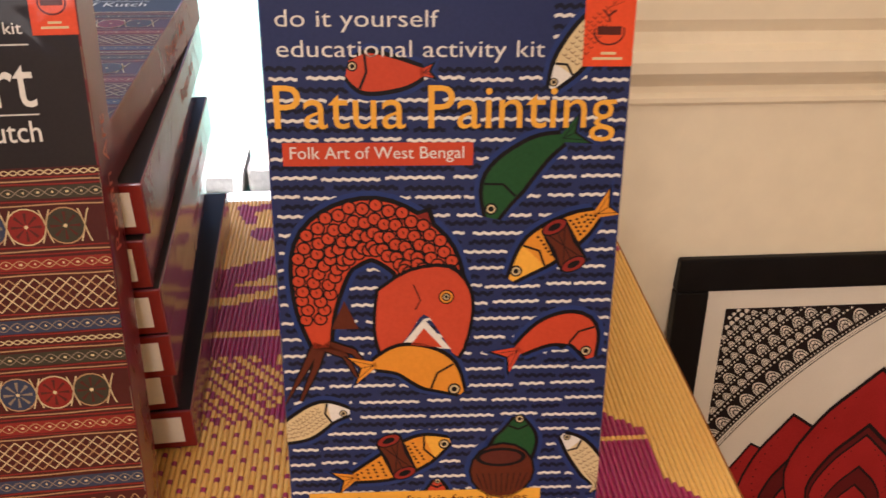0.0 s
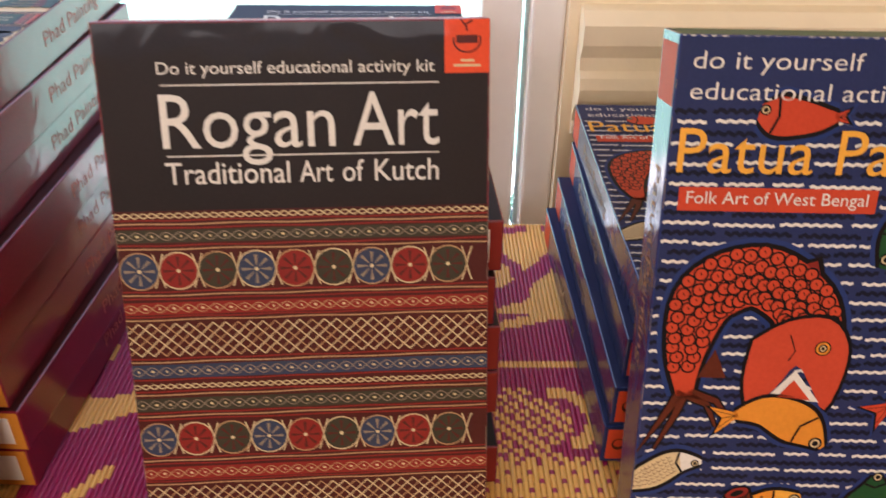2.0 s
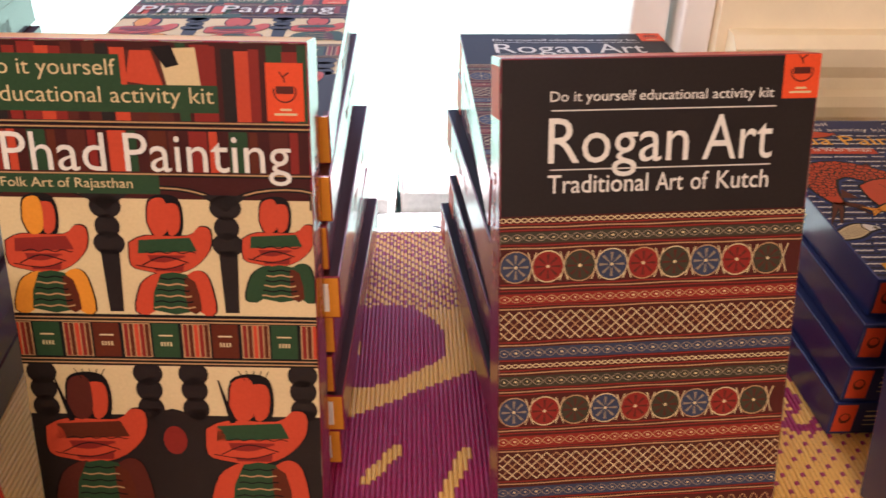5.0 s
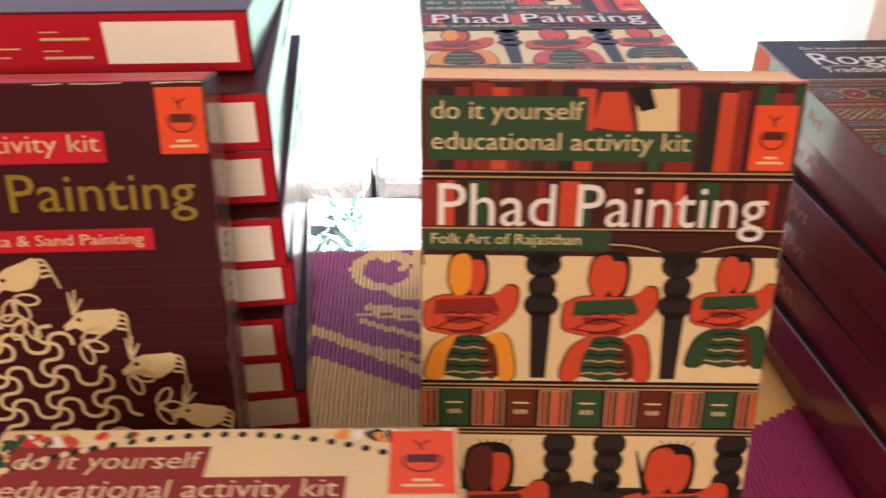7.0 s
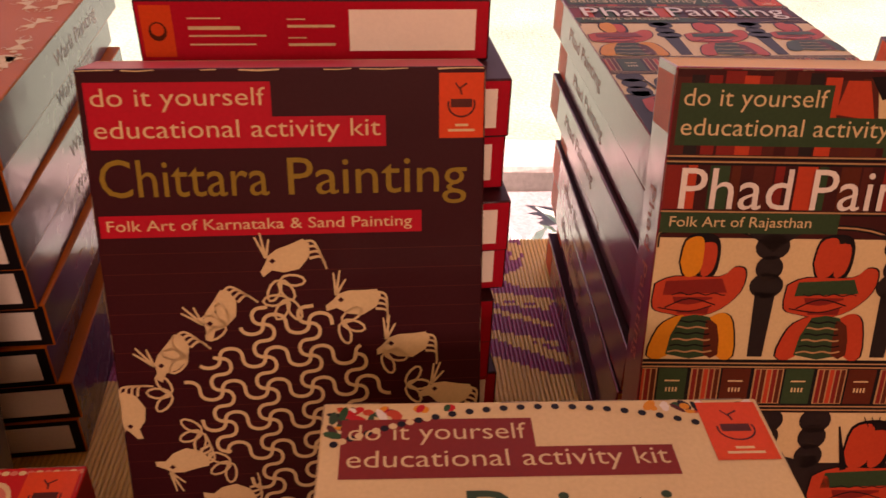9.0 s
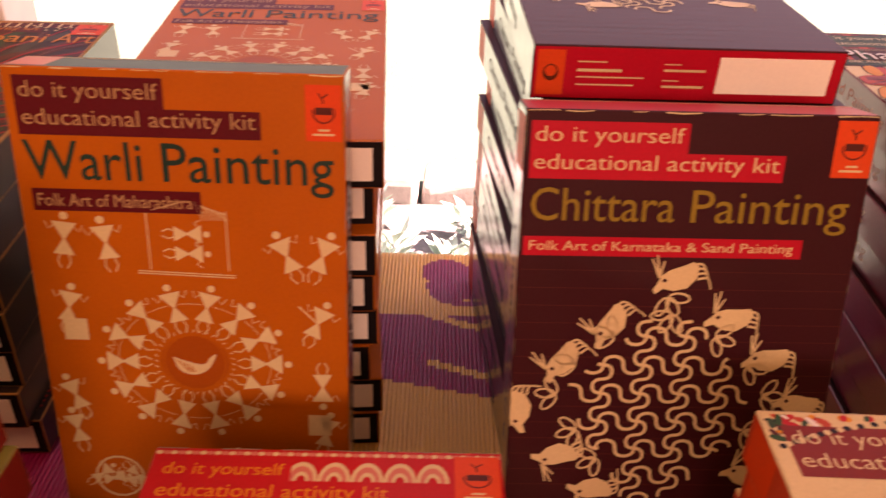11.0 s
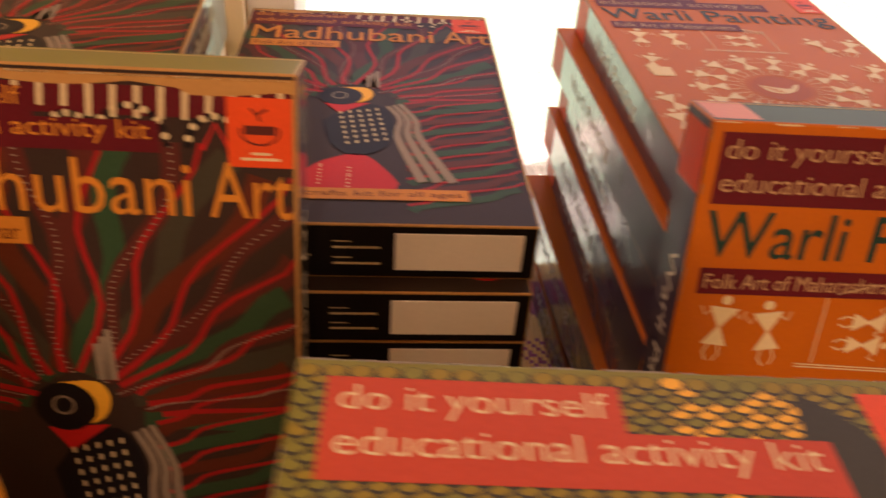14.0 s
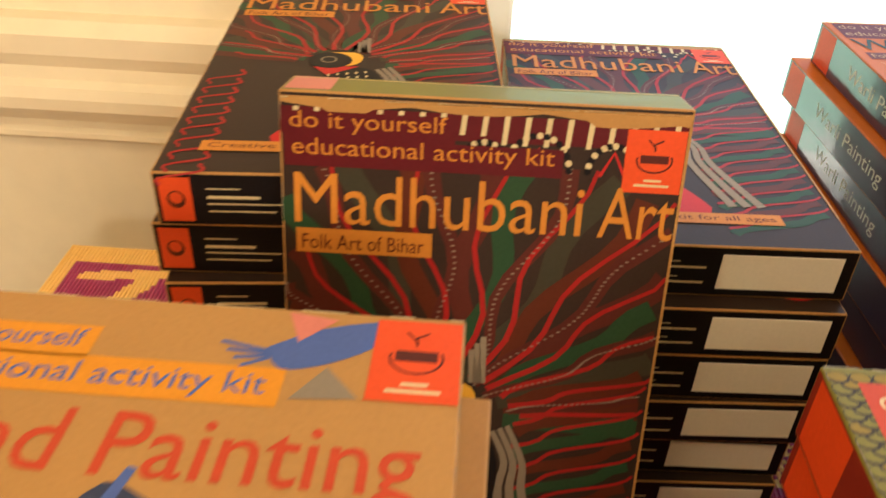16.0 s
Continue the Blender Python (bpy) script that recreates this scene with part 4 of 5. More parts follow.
def kit_box(kit, height, depth, label, group="", full=True):
    """A flat printed carton: origin at the middle of its lower front edge, cover towards -y, upright."""
    cover, spine, top, end, words, title, draw = KITS[kit]
    root = tagged(new("craft_kit_box"), label, "box", group)
    bm = slab(bmesh.new(), -W / 2, W / 2, 0, depth, 0, height)
    bm.normal_update()
    for f in bm.faces:
        f.material_index = 0 if f.normal.y < -0.5 else 1 if abs(f.normal.x) > 0.5 else 2 if f.normal.z > 0.5 else 3 if f.normal.z < -0.5 else 4
    bmesh.ops.bevel(bm, geom=list(bm.edges), offset=0.0011, segments=2, profile=0.5, affect="EDGES", material=4)
    part("carton", bm, [cover, spine, top, end, SAND if kit == "madhubani" else spine if kit in ("patua", "rogan", "phad") else cover], root)
    k = min(1.0, height / 0.328)
    rise = RISE.get(kit, 0.0)
    face = Print(root, lambda u, v, n: Vector((-W / 2 + min(194.6, max(0.4, u)) / 1000, -n * LAYER, height - max(0.4, v * k - rise) / 1000)))
    if full:
        draw(face)
    else:
        face.rect("strapline_banner", AMBER if kit == "madhubani" else cover, 20, 289, 158, 301, 1)
        for i in range(9):
            face.line("red_strand_print", CRIMSON if kit == "madhubani" else cover, wave(108 + i * 6, 190, 262 + i * 6, 2.5, 40), 2, 1.5)
    if full:
        # highlights of the crinkled film, painted as pale strokes along top and side edges
        rnd2 = random.Random(len(kit) * 7 + int(height * 1e4))
        u = 1.0
        while u < 190:
            ln = rnd2.uniform(3, 26)
            face.line("film_glint_print", CREAM if kit in ("warli", "madhubani", "chittara", "gond") else GREY, [(u, 0.5 + rnd2.uniform(0, 0.5)), (min(194, u + ln * 0.5), 0.4 + rnd2.uniform(0, 0.8)), (min(194, u + ln), 0.6)], rnd2.uniform(0.3, 0.9), 3)
            u += ln + rnd2.uniform(2, 22)
        for u in (0.5, 194.5):
            v = 2.0
            while v < 300:
                ln = rnd2.uniform(4, 22)
                face.line("film_glint_print", GREY, [(u, v), (u, v + ln)], rnd2.uniform(0.25, 0.6), 3)
                v += ln + rnd2.uniform(6, 40)
    face.done()
    # title down the left spine and up the right one
    left = Print(root, lambda u, v, n: Vector((-W / 2 - n * LAYER, v / 1000, height - u / 1000)))
    left.words("spine_title", words, title, 70, depth * 1000 * 0.3, 70 + 8.5 * len(title), depth * 1000 * 0.72, 2)
    left.rect("spine_tag", TAGRED, 5, 2, 36, depth * 1000 - 2, 1)
    left.done()
    right = Print(root, lambda u, v, n: Vector((W / 2 + n * LAYER, v / 1000, u / 1000)))
    right.words("spine_title", words, title, height * 1000 - 70 - 8.5 * len(title), depth * 1000 * 0.3, height * 1000 - 70, depth * 1000 * 0.72, 2)
    right.done()
    # lower end: tag, bars of small print and the blank price sticker
    d = depth * 1000
    low = Print(root, lambda u, v, n: Vector((-W / 2 + u / 1000, v / 1000, -n * LAYER)))
    if kit in ("rogan", "phad", "warli"):
        low.rect("end_seam", spine, 3, d * 0.5, 110, d * 0.53, 1)
    low.rect("end_tag", end if kit == "rogan" else TAGRED, 3, 3, 20, d - 3, 1)
    if kit != "rogan":
        low.oval("end_tag", BROWN, 11.5, d * 0.5, 5, 5.5, 1.5, n=12)
        low.oval("end_tag", TAGRED, 11.5, d * 0.5 - 1, 3.6, 3.6, 2, n=12)
    for i, (a, b, h) in enumerate(((28, 46, 0.8), (28, 56, 1.9), (28, 70, 0.9), (28, 64, 0.9))):
        low.rect("small_bar_print", CREAM, a, d * (0.28 + 0.14 * i), b, d * (0.28 + 0.14 * i) + h, 1)
    for i in range(2):
        low.rect("small_bar_print", CREAM, 82, d * (0.3 + 0.3 * i), 92, d * (0.3 + 0.3 * i) + 0.7, 1)
        low.rect("small_bar_print", CREAM, 82, d * (0.4 + 0.3 * i), 108, d * (0.4 + 0.3 * i) + 1.5, 1)
    low.done()
    bm = slab(bmesh.new(), -W / 2 + 0.116, W / 2 - 0.008, 0.0055, depth - 0.0060, -0.0006, 0.0001, bevel=0.0002, seg=1)
    part("price_sticker", bm, PAPER, root, "blank cream paper sticker")
    # upper end: bar along the lid joint and the tag folded over the corner
    up = Print(root, lambda u, v, n: Vector((-W / 2 + u / 1000, v / 1000, height + n * LAYER)))
    if kit in ("warli", "madhubani"):
        up.rect("folded_tag", PINK, 2, d * 0.1, 24, d - 2, 1)
    up.rect("lid_seam", CARD if kit != "patua" else BLACK, 1, d * 0.86, 194, d * 0.9, 1)
    up.done()
    return root


LABELS = {
    "patua": "navy blue craft kit box with fish print",
    "rogan": "black and rust craft kit box, banded print",
    "phad": "brown craft kit box with arcade print",
    "chittara": "dark maroon craft kit box, cream lines",
    "warli": "orange craft kit box, cream triangles",
    "madhubani": "dark brown craft kit box, red strands",
    "cream": "cream craft kit box, leafy corners",
    "red": "crimson craft kit box, pink arches",
    "murals": "olive and red craft kit box",
    "gond": "tan craft kit box, orange title",
}
TABLE = 0.75
# upright boxes: left end of the upper front edge, turn and lean
UPRIGHT = [
    ("patua", -0.0400, 0.4965, 1.0755, -1.8, 12.3), ("rogan", -0.3270, 0.4960, 1.0795, 3.3, 15.2), ("phad", -0.6330, 0.5110, 1.0870, -2.6, 12.2),
    ("chittara", -0.9305, 0.4855, 1.0950, 1.3, 14.2), ("warli", -1.2265, 0.5165, 1.0980, 0.4, 11.0), ("madhubani", -1.6085, 0.5200, 1.1065, 0.8, 12.5),
]
for kit, x, y, z, turn, lean in UPRIGHT:
    deep = 0.035
    a, l = radians(turn), radians(lean)
    size = 1.022 if kit == "madhubani" else 1.0
    tall = (z - TABLE - 0.0016 - size * deep * math.sin(l)) / math.cos(l)
    b = kit_box(kit, tall / size, deep, LABELS[kit] + ", standing upright", "upright kit boxes")
    b.matrix_world = pose(x + math.cos(a) * size * W / 2 + math.sin(a) * math.sin(l) * tall, y + math.sin(a) * size * W / 2 - math.cos(a) * math.sin(l) * tall, z - math.cos(l) * tall, -lean, 0, turn) @ Matrix.Diagonal((size, size, size, 1))

# flat stacks: kit, middle x, front y, boxes, thickness, turn, seed, how far lower boxes slide sideways, forwards and turn
STACKS = [
    ("patua", 0.0745, 0.547, 4, 0.0345, -0.5, 1, -0.012, -0.022, 0.6), ("rogan", -0.2310, 0.507, 7, 0.0349, 0.5, 2, 0.014, -0.010, 4.2), ("phad", -0.5290, 0.533, 8, 0.0345, 0.8, 3, 0.000, -0.026, -2.2),
    ("chittara", -0.8230, 0.562, 10, 0.0352, 1.2, 4, 0.011, -0.040, 3.8), ("warli", -1.1090, 0.552, 8, 0.0358, 3.2, 5, -0.008, 0.010, 0.5), ("madhubani", -1.3835, 0.557, 7, 0.0363, 2.3, 6, -0.004, -0.012, 0.0),
    ("madhubani", -1.5840, 0.532, 9, 0.0334, 4.5, 7, -0.002, -0.003, 0.0),
    ("cream", -0.7220, 0.058, 7, 0.0327, -1.0, 8, 0.004, 0.004, 0.0), ("red", -1.0310, 0.085, 5, 0.0333, 0.5, 9, 0.003, 0.002, 0.0), ("murals", -1.2960, 0.055, 10, 0.0329, -0.5, 10, 0.003, 0.003, 0.0), ("gond", -1.6115, 0.068, 10, 0.0329, -0.3, 11, 0.010, 0.003, 0.0),
]
LONG = 0.318
for kit, x, y, count, deep, turn, seed, side, ahead, twist in STACKS:
    rnd = random.Random(seed)
    first = None
    for i in range(count):
        top = i == count - 1
        j = 0.0 if top else 1.0
        k = j * (0.5 + 0.5 * min(1.0, (count - 1 - i) / 3))
        place = pose(x + k * side + j * rnd.uniform(-0.005, 0.005), y + k * ahead + j * rnd.uniform(-0.007, 0.005), TABLE + 0.0012 + (i + 1) * deep + 0.00025 * i, -90, 0, turn + k * twist + j * rnd.uniform(-1.5, 1.5))
        if first is None:
            first = kit_box(kit, LONG, deep - 0.0002, LABELS[kit] + ", lying in a stack", "flat stack of " + kit + " kits", False)
            first.matrix_world = place
        elif top:
            kit_box(kit, LONG, deep - 0.0002, LABELS[kit] + ", top of a stack", "flat stack of " + kit + " kits").matrix_world = place
        else:
            copy_thing(first, place)


# ---- table and woven mat ----
X0, X1, Y0, Y1 = -1.94, 0.262, -0.03, 0.872
WOOD = material("table_wood", lin(120, 78, 46), 0.5, vary=0.3, grain=12, bump=0.1)
table = tagged(new("display_table"), "long wooden display table under a woven mat", "table")
part("tabletop", slab(bmesh.new(), X0, X1, Y0, Y1, TABLE - 0.032, TABLE - 0.0045, bevel=0.003), WOOD, table)
for x in (X0 + 0.07, X1 - 0.07):
    for y in (Y0 + 0.07, Y1 - 0.07):
        part("leg", slab(bmesh.new(), x - 0.03, x + 0.03, y - 0.03, y + 0.03, 0.0, TABLE - 0.032, bevel=0.003), WOOD, table)
for y in (Y0 + 0.07, Y1 - 0.07):
    part("apron", slab(bmesh.new(), X0 + 0.1, X1 - 0.1, y - 0.012, y + 0.012, TABLE - 0.12, TABLE - 0.032), WOOD, table)

RIB = 0.0040
STEP = 0.0042
# motifs of the mat: (colour, kind, numbers...) later ones lie over earlier ones; 1 purple, 0 gold, 2 speckled
MOTIFS = [
    # by the fish kits: hook, leaf, band, curl and dotted ground
    (1, "box", -0.2111, 0.0183, 0.607, 0.7104), (0, "line", -0.2125, 0.6641, -0.114, 0.6868, 0.0063), (0, "line", -0.114, 0.6868, -0.0188, 0.7167, 0.0063), (0, "line", -0.2119, 0.6402, 0.0202, 0.6365, 0.0032),
    (1, "line", -0.1818, 0.7005, -0.0827, 0.7418, 0.0147), (1, "line", -0.0828, 0.747, -0.0216, 0.8248, 0.0095), (0, "line", -0.0565, 0.7469, -0.0146, 0.7572, 0.0032), (0, "line", -0.0517, 0.7677, -0.0151, 0.778, 0.0032),
    (1, "disc", -0.098, 0.8021, 0.0138, 0.0127), (1, "line", -0.095, 0.8094, -0.0786, 0.7886, 0.0063), (1, "line", -0.0786, 0.7886, -0.0736, 0.7574, 0.0063), (1, "line", -0.0736, 0.7574, -0.0939, 0.7262, 0.0063),
    (1, "line", -0.1225, 0.8542, -0.0647, 0.8613, 0.0063), (1, "line", -0.1247, 0.8563, -0.1134, 0.8303, 0.0074), (1, "line", -0.0383, 0.8613, -0.0065, 0.8539, 0.0074),
    (2, "box", -0.2031, 0.0315, 0.295, 0.6064), (1, "disc", -0.0543, 0.5775, 0.0318, 0.0445), (0, "arc", -0.0647, 0.5733, 0.0297, 0.0058, -75, 95), (2, "disc", -0.0783, 0.5702, 0.0276, 0.0276),
    # between banded and arcade kits: round petal with a drop, flame stripes
    (2, "box", -0.536, -0.3311, 0.7146, 0.8735), (1, "disc", -0.4046, 0.6563, 0.0583, 0.0657), (1, "box", -0.4855, -0.4273, 0.6086, 0.704), (0, "disc", -0.4421, 0.6531, 0.0138, 0.0223),
    (0, "line", -0.5228, 0.5239, -0.4371, 0.58, 0.0084), (0, "line", -0.4371, 0.58, -0.3876, 0.598, 0.0084), (0, "line", -0.3876, 0.598, -0.3157, 0.6509, 0.0084),
    (1, "wedge2", -0.4498, 0.5609, -0.2625, 0.6615), (0, "line", -0.4145, 0.4878, -0.3929, 0.5185, 0.0053), (0, "line", -0.3549, 0.4686, -0.3365, 0.5153, 0.0053), (0, "line", -0.3025, 0.4601, -0.2961, 0.5237, 0.0053),
    # between arcade and maroon kits: spiral and feather stripes
    (1, "box", -0.7839, -0.557, 0.6483, 0.8796), (0, "arc", -0.6687, 0.834, 0.0307, 0.0069, 20, 285), (0, "disc", -0.6338, 0.8068, 0.0382, 0.0276), (0, "box", -0.6383, -0.557, 0.8036, 0.8796), (1, "disc", -0.6636, 0.8307, 0.0212, 0.0233), (0, "arc", -0.6607, 0.8436, 0.0127, 0.0053, -60, 150),
    (0, "line", -0.6831, 0.7684, -0.628, 0.7572, 0.0063), (0, "line", -0.6922, 0.7587, -0.6286, 0.7465, 0.0026), (0, "line", -0.6885, 0.7468, -0.6301, 0.7195, 0.0037), (0, "line", -0.6737, 0.7058, -0.6315, 0.6926, 0.0032),
    (0, "line", -0.7362, 0.7364, -0.6221, 0.6689, 0.0063), (0, "wedge", -0.7798, 0.7237, -0.5716, 0.6147), (1, "line", -0.7112, 0.7039, -0.6227, 0.6581, 0.0032),
    # between maroon and orange kits
    (0, "box", -1.1048, -0.894, 0.7681, 0.8745), (1, "disc", -0.9624, 0.8352, 0.0276, 0.0254), (1, "disc", -0.9404, 0.8071, 0.0424, 0.036), (0, "line", -1.0196, 0.7748, -0.942, 0.7393, 0.0063), (0, "line", -0.942, 0.7393, -0.8906, 0.7307, 0.0063), (0, "disc", -0.9398, 0.7824, 0.0042, 0.0042),
    (1, "wedge2", -1.1008, 0.6017, -0.8917, 0.7768), (1, "box", -1.1018, -0.8912, 0.6446, 0.7554), (0, "line", -1.0197, 0.7769, -0.942, 0.7393, 0.0053), (0, "line", -0.942, 0.7393, -0.8906, 0.7307, 0.0053), (0, "line", -0.9747, 0.6799, -0.9209, 0.6607, 0.0047), (0, "wedge", -1.1025, 0.6715, -0.888, 0.6266),
    # beyond the orange kits
    (2, "box", -1.3421, -1.18, 0.5502, 0.8225), (1, "box", -1.3512, -1.1809, 0.7815, 0.8445), (0, "arc", -1.266, 0.7578, 0.036, 0.0127, 0, 300), (1, "box", -1.3956, -1.139, 0.261, 0.6038),
    (1, "box", -1.9224, -1.7738, 0.7839, 0.8452), (0, "line", -1.9046, 0.8195, -1.7948, 0.8348, 0.0074), (0, "line", -1.8558, 0.7876, -1.8373, 0.8175, 0.0105),
    # plain border by the wall side, with a stepped petal
    (0, "box", 0.1147, 0.2785, -0.0195, 0.875), (1, "box", 0.1209, 0.2776, 0.7495, 0.7606), (1, "wedge", 0.1402, 0.5576, 0.2129, 0.5038), (0, "box", 0.0979, 0.3069, 0.4955, 0.4997), (1, "wedge", 0.1192, 0.5419, 0.2488, 0.424),
]


def mat_tone(x, y):
    tone = 0
    for m in MOTIFS:
        c, kind, a = m[0], m[1], m[2:]
        if kind == "band":
            hit = a[0] < x < a[1] and a[2] < y < a[3]
        elif kind == "box":
            hit = a[0] < x < a[1] and a[2] < y < a[3]
        elif kind == "disc":
            hit = ((x - a[0]) / a[2]) ** 2 + ((y - a[1]) / a[3]) ** 2 < 1
        elif kind == "line":
            dx, dy = a[2] - a[0], a[3] - a[1]
            k = min(1, max(0, ((x - a[0]) * dx + (y - a[1]) * dy) / (dx * dx + dy * dy)))
            hit = math.hypot(x - a[0] - k * dx, y - a[1] - k * dy) < a[4]
        elif kind == "arc":
            r, g = math.hypot(x - a[0], y - a[1]), math.degrees(math.atan2(y - a[1], x - a[0]))
            hit = abs(r - a[2]) < a[3] and (g - a[4]) % 360 < (a[5] - a[4])
        elif kind == "wedge2":
            hit = a[0] < x < a[2] and y < a[1] + (x - a[0]) * (a[3] - a[1]) / (a[2] - a[0]) - 0.012
        else:
            hit = a[0] < x < a[2] and y < a[1] - (x - a[0]) * (a[1] - a[3]) / (a[2] - a[0])
        if hit:
            tone = c
    if tone == 2:
        i, j = int((x - X0) / RIB), int((y - Y0) / STEP)
        tone = 1 if (i + 2 * (j // 2 % 2)) % 4 == 0 and j % 2 == 0 or (y > 0.53 and (i + j) % 3 == 0) else 0
    return tone


GOLDMAT = material("mat_straw_gold", lin(255, 198, 102), 0.36, vary=0.1, grain=40, bump=0.25, bump_scale=300)
PURPLEMAT = material("mat_purple", lin(168, 26, 88), 0.36, vary=0.12, grain=40, bump=0.25, bump_scale=300)
for m in (GOLDMAT, PURPLEMAT):
    m.node_tree.nodes["Principled BSDF"].inputs["Specular IOR Level"].default_value = 0.9
THREAD = material("mat_thread", lin(150, 92, 44), 0.8, vary=0.2)
rug = tagged(new("woven_mat"), "gold and purple ribbed woven mat spread on the table", "mat")
verts, faces, tones = [], [], []
for i in range(int((X1 - X0) / RIB)):
    x = X0 + i * RIB
    prof = ((0.0001, -0.0015), (0.0009, -0.0003), (0.0020, 0.0), (0.0031, -0.0003), (0.0039, -0.0015))
    runs, y = [], Y0
    while y < Y1 - 1e-6:
        t = mat_tone(x + RIB / 2, y + STEP / 2)
        e = min(Y1, y + STEP)
        if runs and runs[-1][2] == t:
            runs[-1][1] = e
        else:
            runs.append([y, e, t])
        y += STEP
    for a, b, t in runs:
        base = len(verts)
        for yy in (a, b):
            verts += [(x + px, yy, TABLE + pz) for px, pz in prof]
        for k in range(4):
            faces.append((base + k, base + k + 1, base + 6 + k, base + 5 + k))
            tones.append(t)
me = bpy.data.meshes.new("ribs")
me.from_pydata(verts, [], faces)
for m in (GOLDMAT, PURPLEMAT):
    me.materials.append(m)
me.polygons.foreach_set("material_index", tones)
ribs = tagged(new("ribs", me), "", "", "", "stuff")
ribs.parent = rug
part("backing", slab(bmesh.new(), X0, X1, Y0, Y1, TABLE - 0.0044, TABLE - 0.0024), THREAD, rug)


# ---- room ----
WALL = material("wall_paint", lin(238, 222, 190), 0.7, vary=0.06, grain=3, bump=0.3, bump_scale=14)
PALE = material("white_paint", lin(238, 234, 228), 0.45, vary=0.04, grain=5)
FLOOR = material("floor_tile", lin(150, 120, 92), 0.35, vary=0.15, grain=6)
RX0, RX1, RY0, RY1, RZ = -3.6, 2.2, -3.0, 1.0, 2.75
OX0, OX1, OZ0, OZ1 = -1.53, -0.012, 0.10, 2.25


def setting(name, bm, mat, label):
    return tagged(part(name, bm, mat), label, "", "", "structure")


setting("floor", slab(bmesh.new(), RX0 - 0.2, RX1 + 0.2, RY0 - 0.2, RY1, -0.1, 0.0), FLOOR, "plain brown tiled floor of the room")
setting("ceiling", slab(bmesh.new(), RX0 - 0.2, RX1 + 0.2, RY0 - 0.2, RY1 + 0.2, RZ, RZ + 0.1), PALE, "plain white painted ceiling")
bm = bmesh.new()
for x0, x1, z0, z1 in ((RX0 - 0.2, OX0, -0.2, RZ), (OX1, RX1 + 0.2, -0.2, RZ), (OX0, OX1, -0.2, OZ0), (OX0, OX1, OZ1, RZ)):
    slab(bm, x0, x1, RY1, RY1 + 0.16, z0, z1)
setting("wall_north", bm, WALL, "cream painted wall round the garden window")
setting("wall_east", slab(bmesh.new(), RX1, RX1 + 0.2, RY0, RY1, 0, RZ), WALL, "cream painted side wall")
setting("wall_west", slab(bmesh.new(), RX0 - 0.2, RX0, RY0, RY1, 0, RZ), WALL, "cream painted side wall")
bm = bmesh.new()
for x0, x1, z0, z1 in ((RX0 - 0.2, -1.6, 0, RZ), (0.4, RX1 + 0.2, 0, RZ), (-1.6, 0.4, 0, 1.8), (-1.6, 0.4, 2.5, RZ)):
    slab(bm, x0, x1, RY0 - 0.2, RY0, z0, z1)
setting("wall_south", bm, WALL, "cream painted wall with a window behind")
# dado rail: stepped profile along the wall, each side of the window
prof = ((0.0, 0.764), (0.010, 0.765), (0.014, 0.770), (0.014, 0.776), (0.008, 0.781), (0.010, 0.790), (0.020, 0.804), (0.032, 0.808), (0.038, 0.816), (0.040, 0.830), (0.036, 0.842), (0.028, 0.848), (0.026, 0.862), (0.034, 0.878), (0.036, 0.900), (0.020, 0.912), (0.0, 0.914))
for x0, x1, up in ((RX0, OX0 - 0.02, 0.048), (OX1 + 0.012, RX1, 0.038)):
    bm = bmesh.new()
    a = [bm.verts.new((x0, RY1 - d, z + up)) for d, z in prof]
    b = [bm.verts.new((x1, RY1 - d, z + up)) for d, z in prof]
    for i in range(len(prof) - 1):
        bm.faces.new((a[i], b[i], b[i + 1], a[i + 1]))
    bm.faces.new(a), bm.faces.new(b[::-1])
    bmesh.ops.recalc_face_normals(bm, faces=bm.faces)
    setting("trim", bm, WALL, "cream moulded dado rail on the wall")
# window frame
win = tagged(new("window_1"), "tall white framed garden window reaching near the floor", "window", "", "structure")
for x0, x1 in ((OX0, OX0 + 0.05), (OX1 - 0.038, OX1)):
    part("jamb", slab(bmesh.new(), x0, x1, RY1 + 0.02, RY1 + 0.10, OZ0, OZ1, bevel=0.004), PALE, win)
part("jamb", slab(bmesh.new(), OX1 - 0.093, OX1 - 0.046, RY1 + 0.05, RY1 + 0.11, OZ0 + 0.05, OZ1 - 0.05, bevel=0.004), PALE, win)
part("sill", slab(bmesh.new(), OX0, OX1, RY1 + 0.01, RY1 + 0.16, OZ0, OZ0 + 0.04, bevel=0.004), PALE, win)
part("head", slab(bmesh.new(), OX0, OX1, RY1 + 0.02, RY1 + 0.10, OZ1 - 0.05, OZ1, bevel=0.004), PALE, win)

# ---- framed picture leaning on the wall ----
FRAME = material("black_frame", lin(22, 19, 18), 0.35, vary=0.2)
MOUNT = material("mount_board", lin(222, 210, 190), 0.7, vary=0.04)
DRAW = material("drawing_ink", lin(34, 24, 22), 0.8, vary=0.2)
LOTUS, LOTUSDARK = material("lotus_red", lin(160, 36, 32), 0.6, vary=0.2), material("lotus_dark", lin(96, 24, 22), 0.6, vary=0.2)
PW, PH = 0.62, 0.58
pic = tagged(new("framed_picture"), "black framed drawing of a red lotus leaning on the wall", "picture")
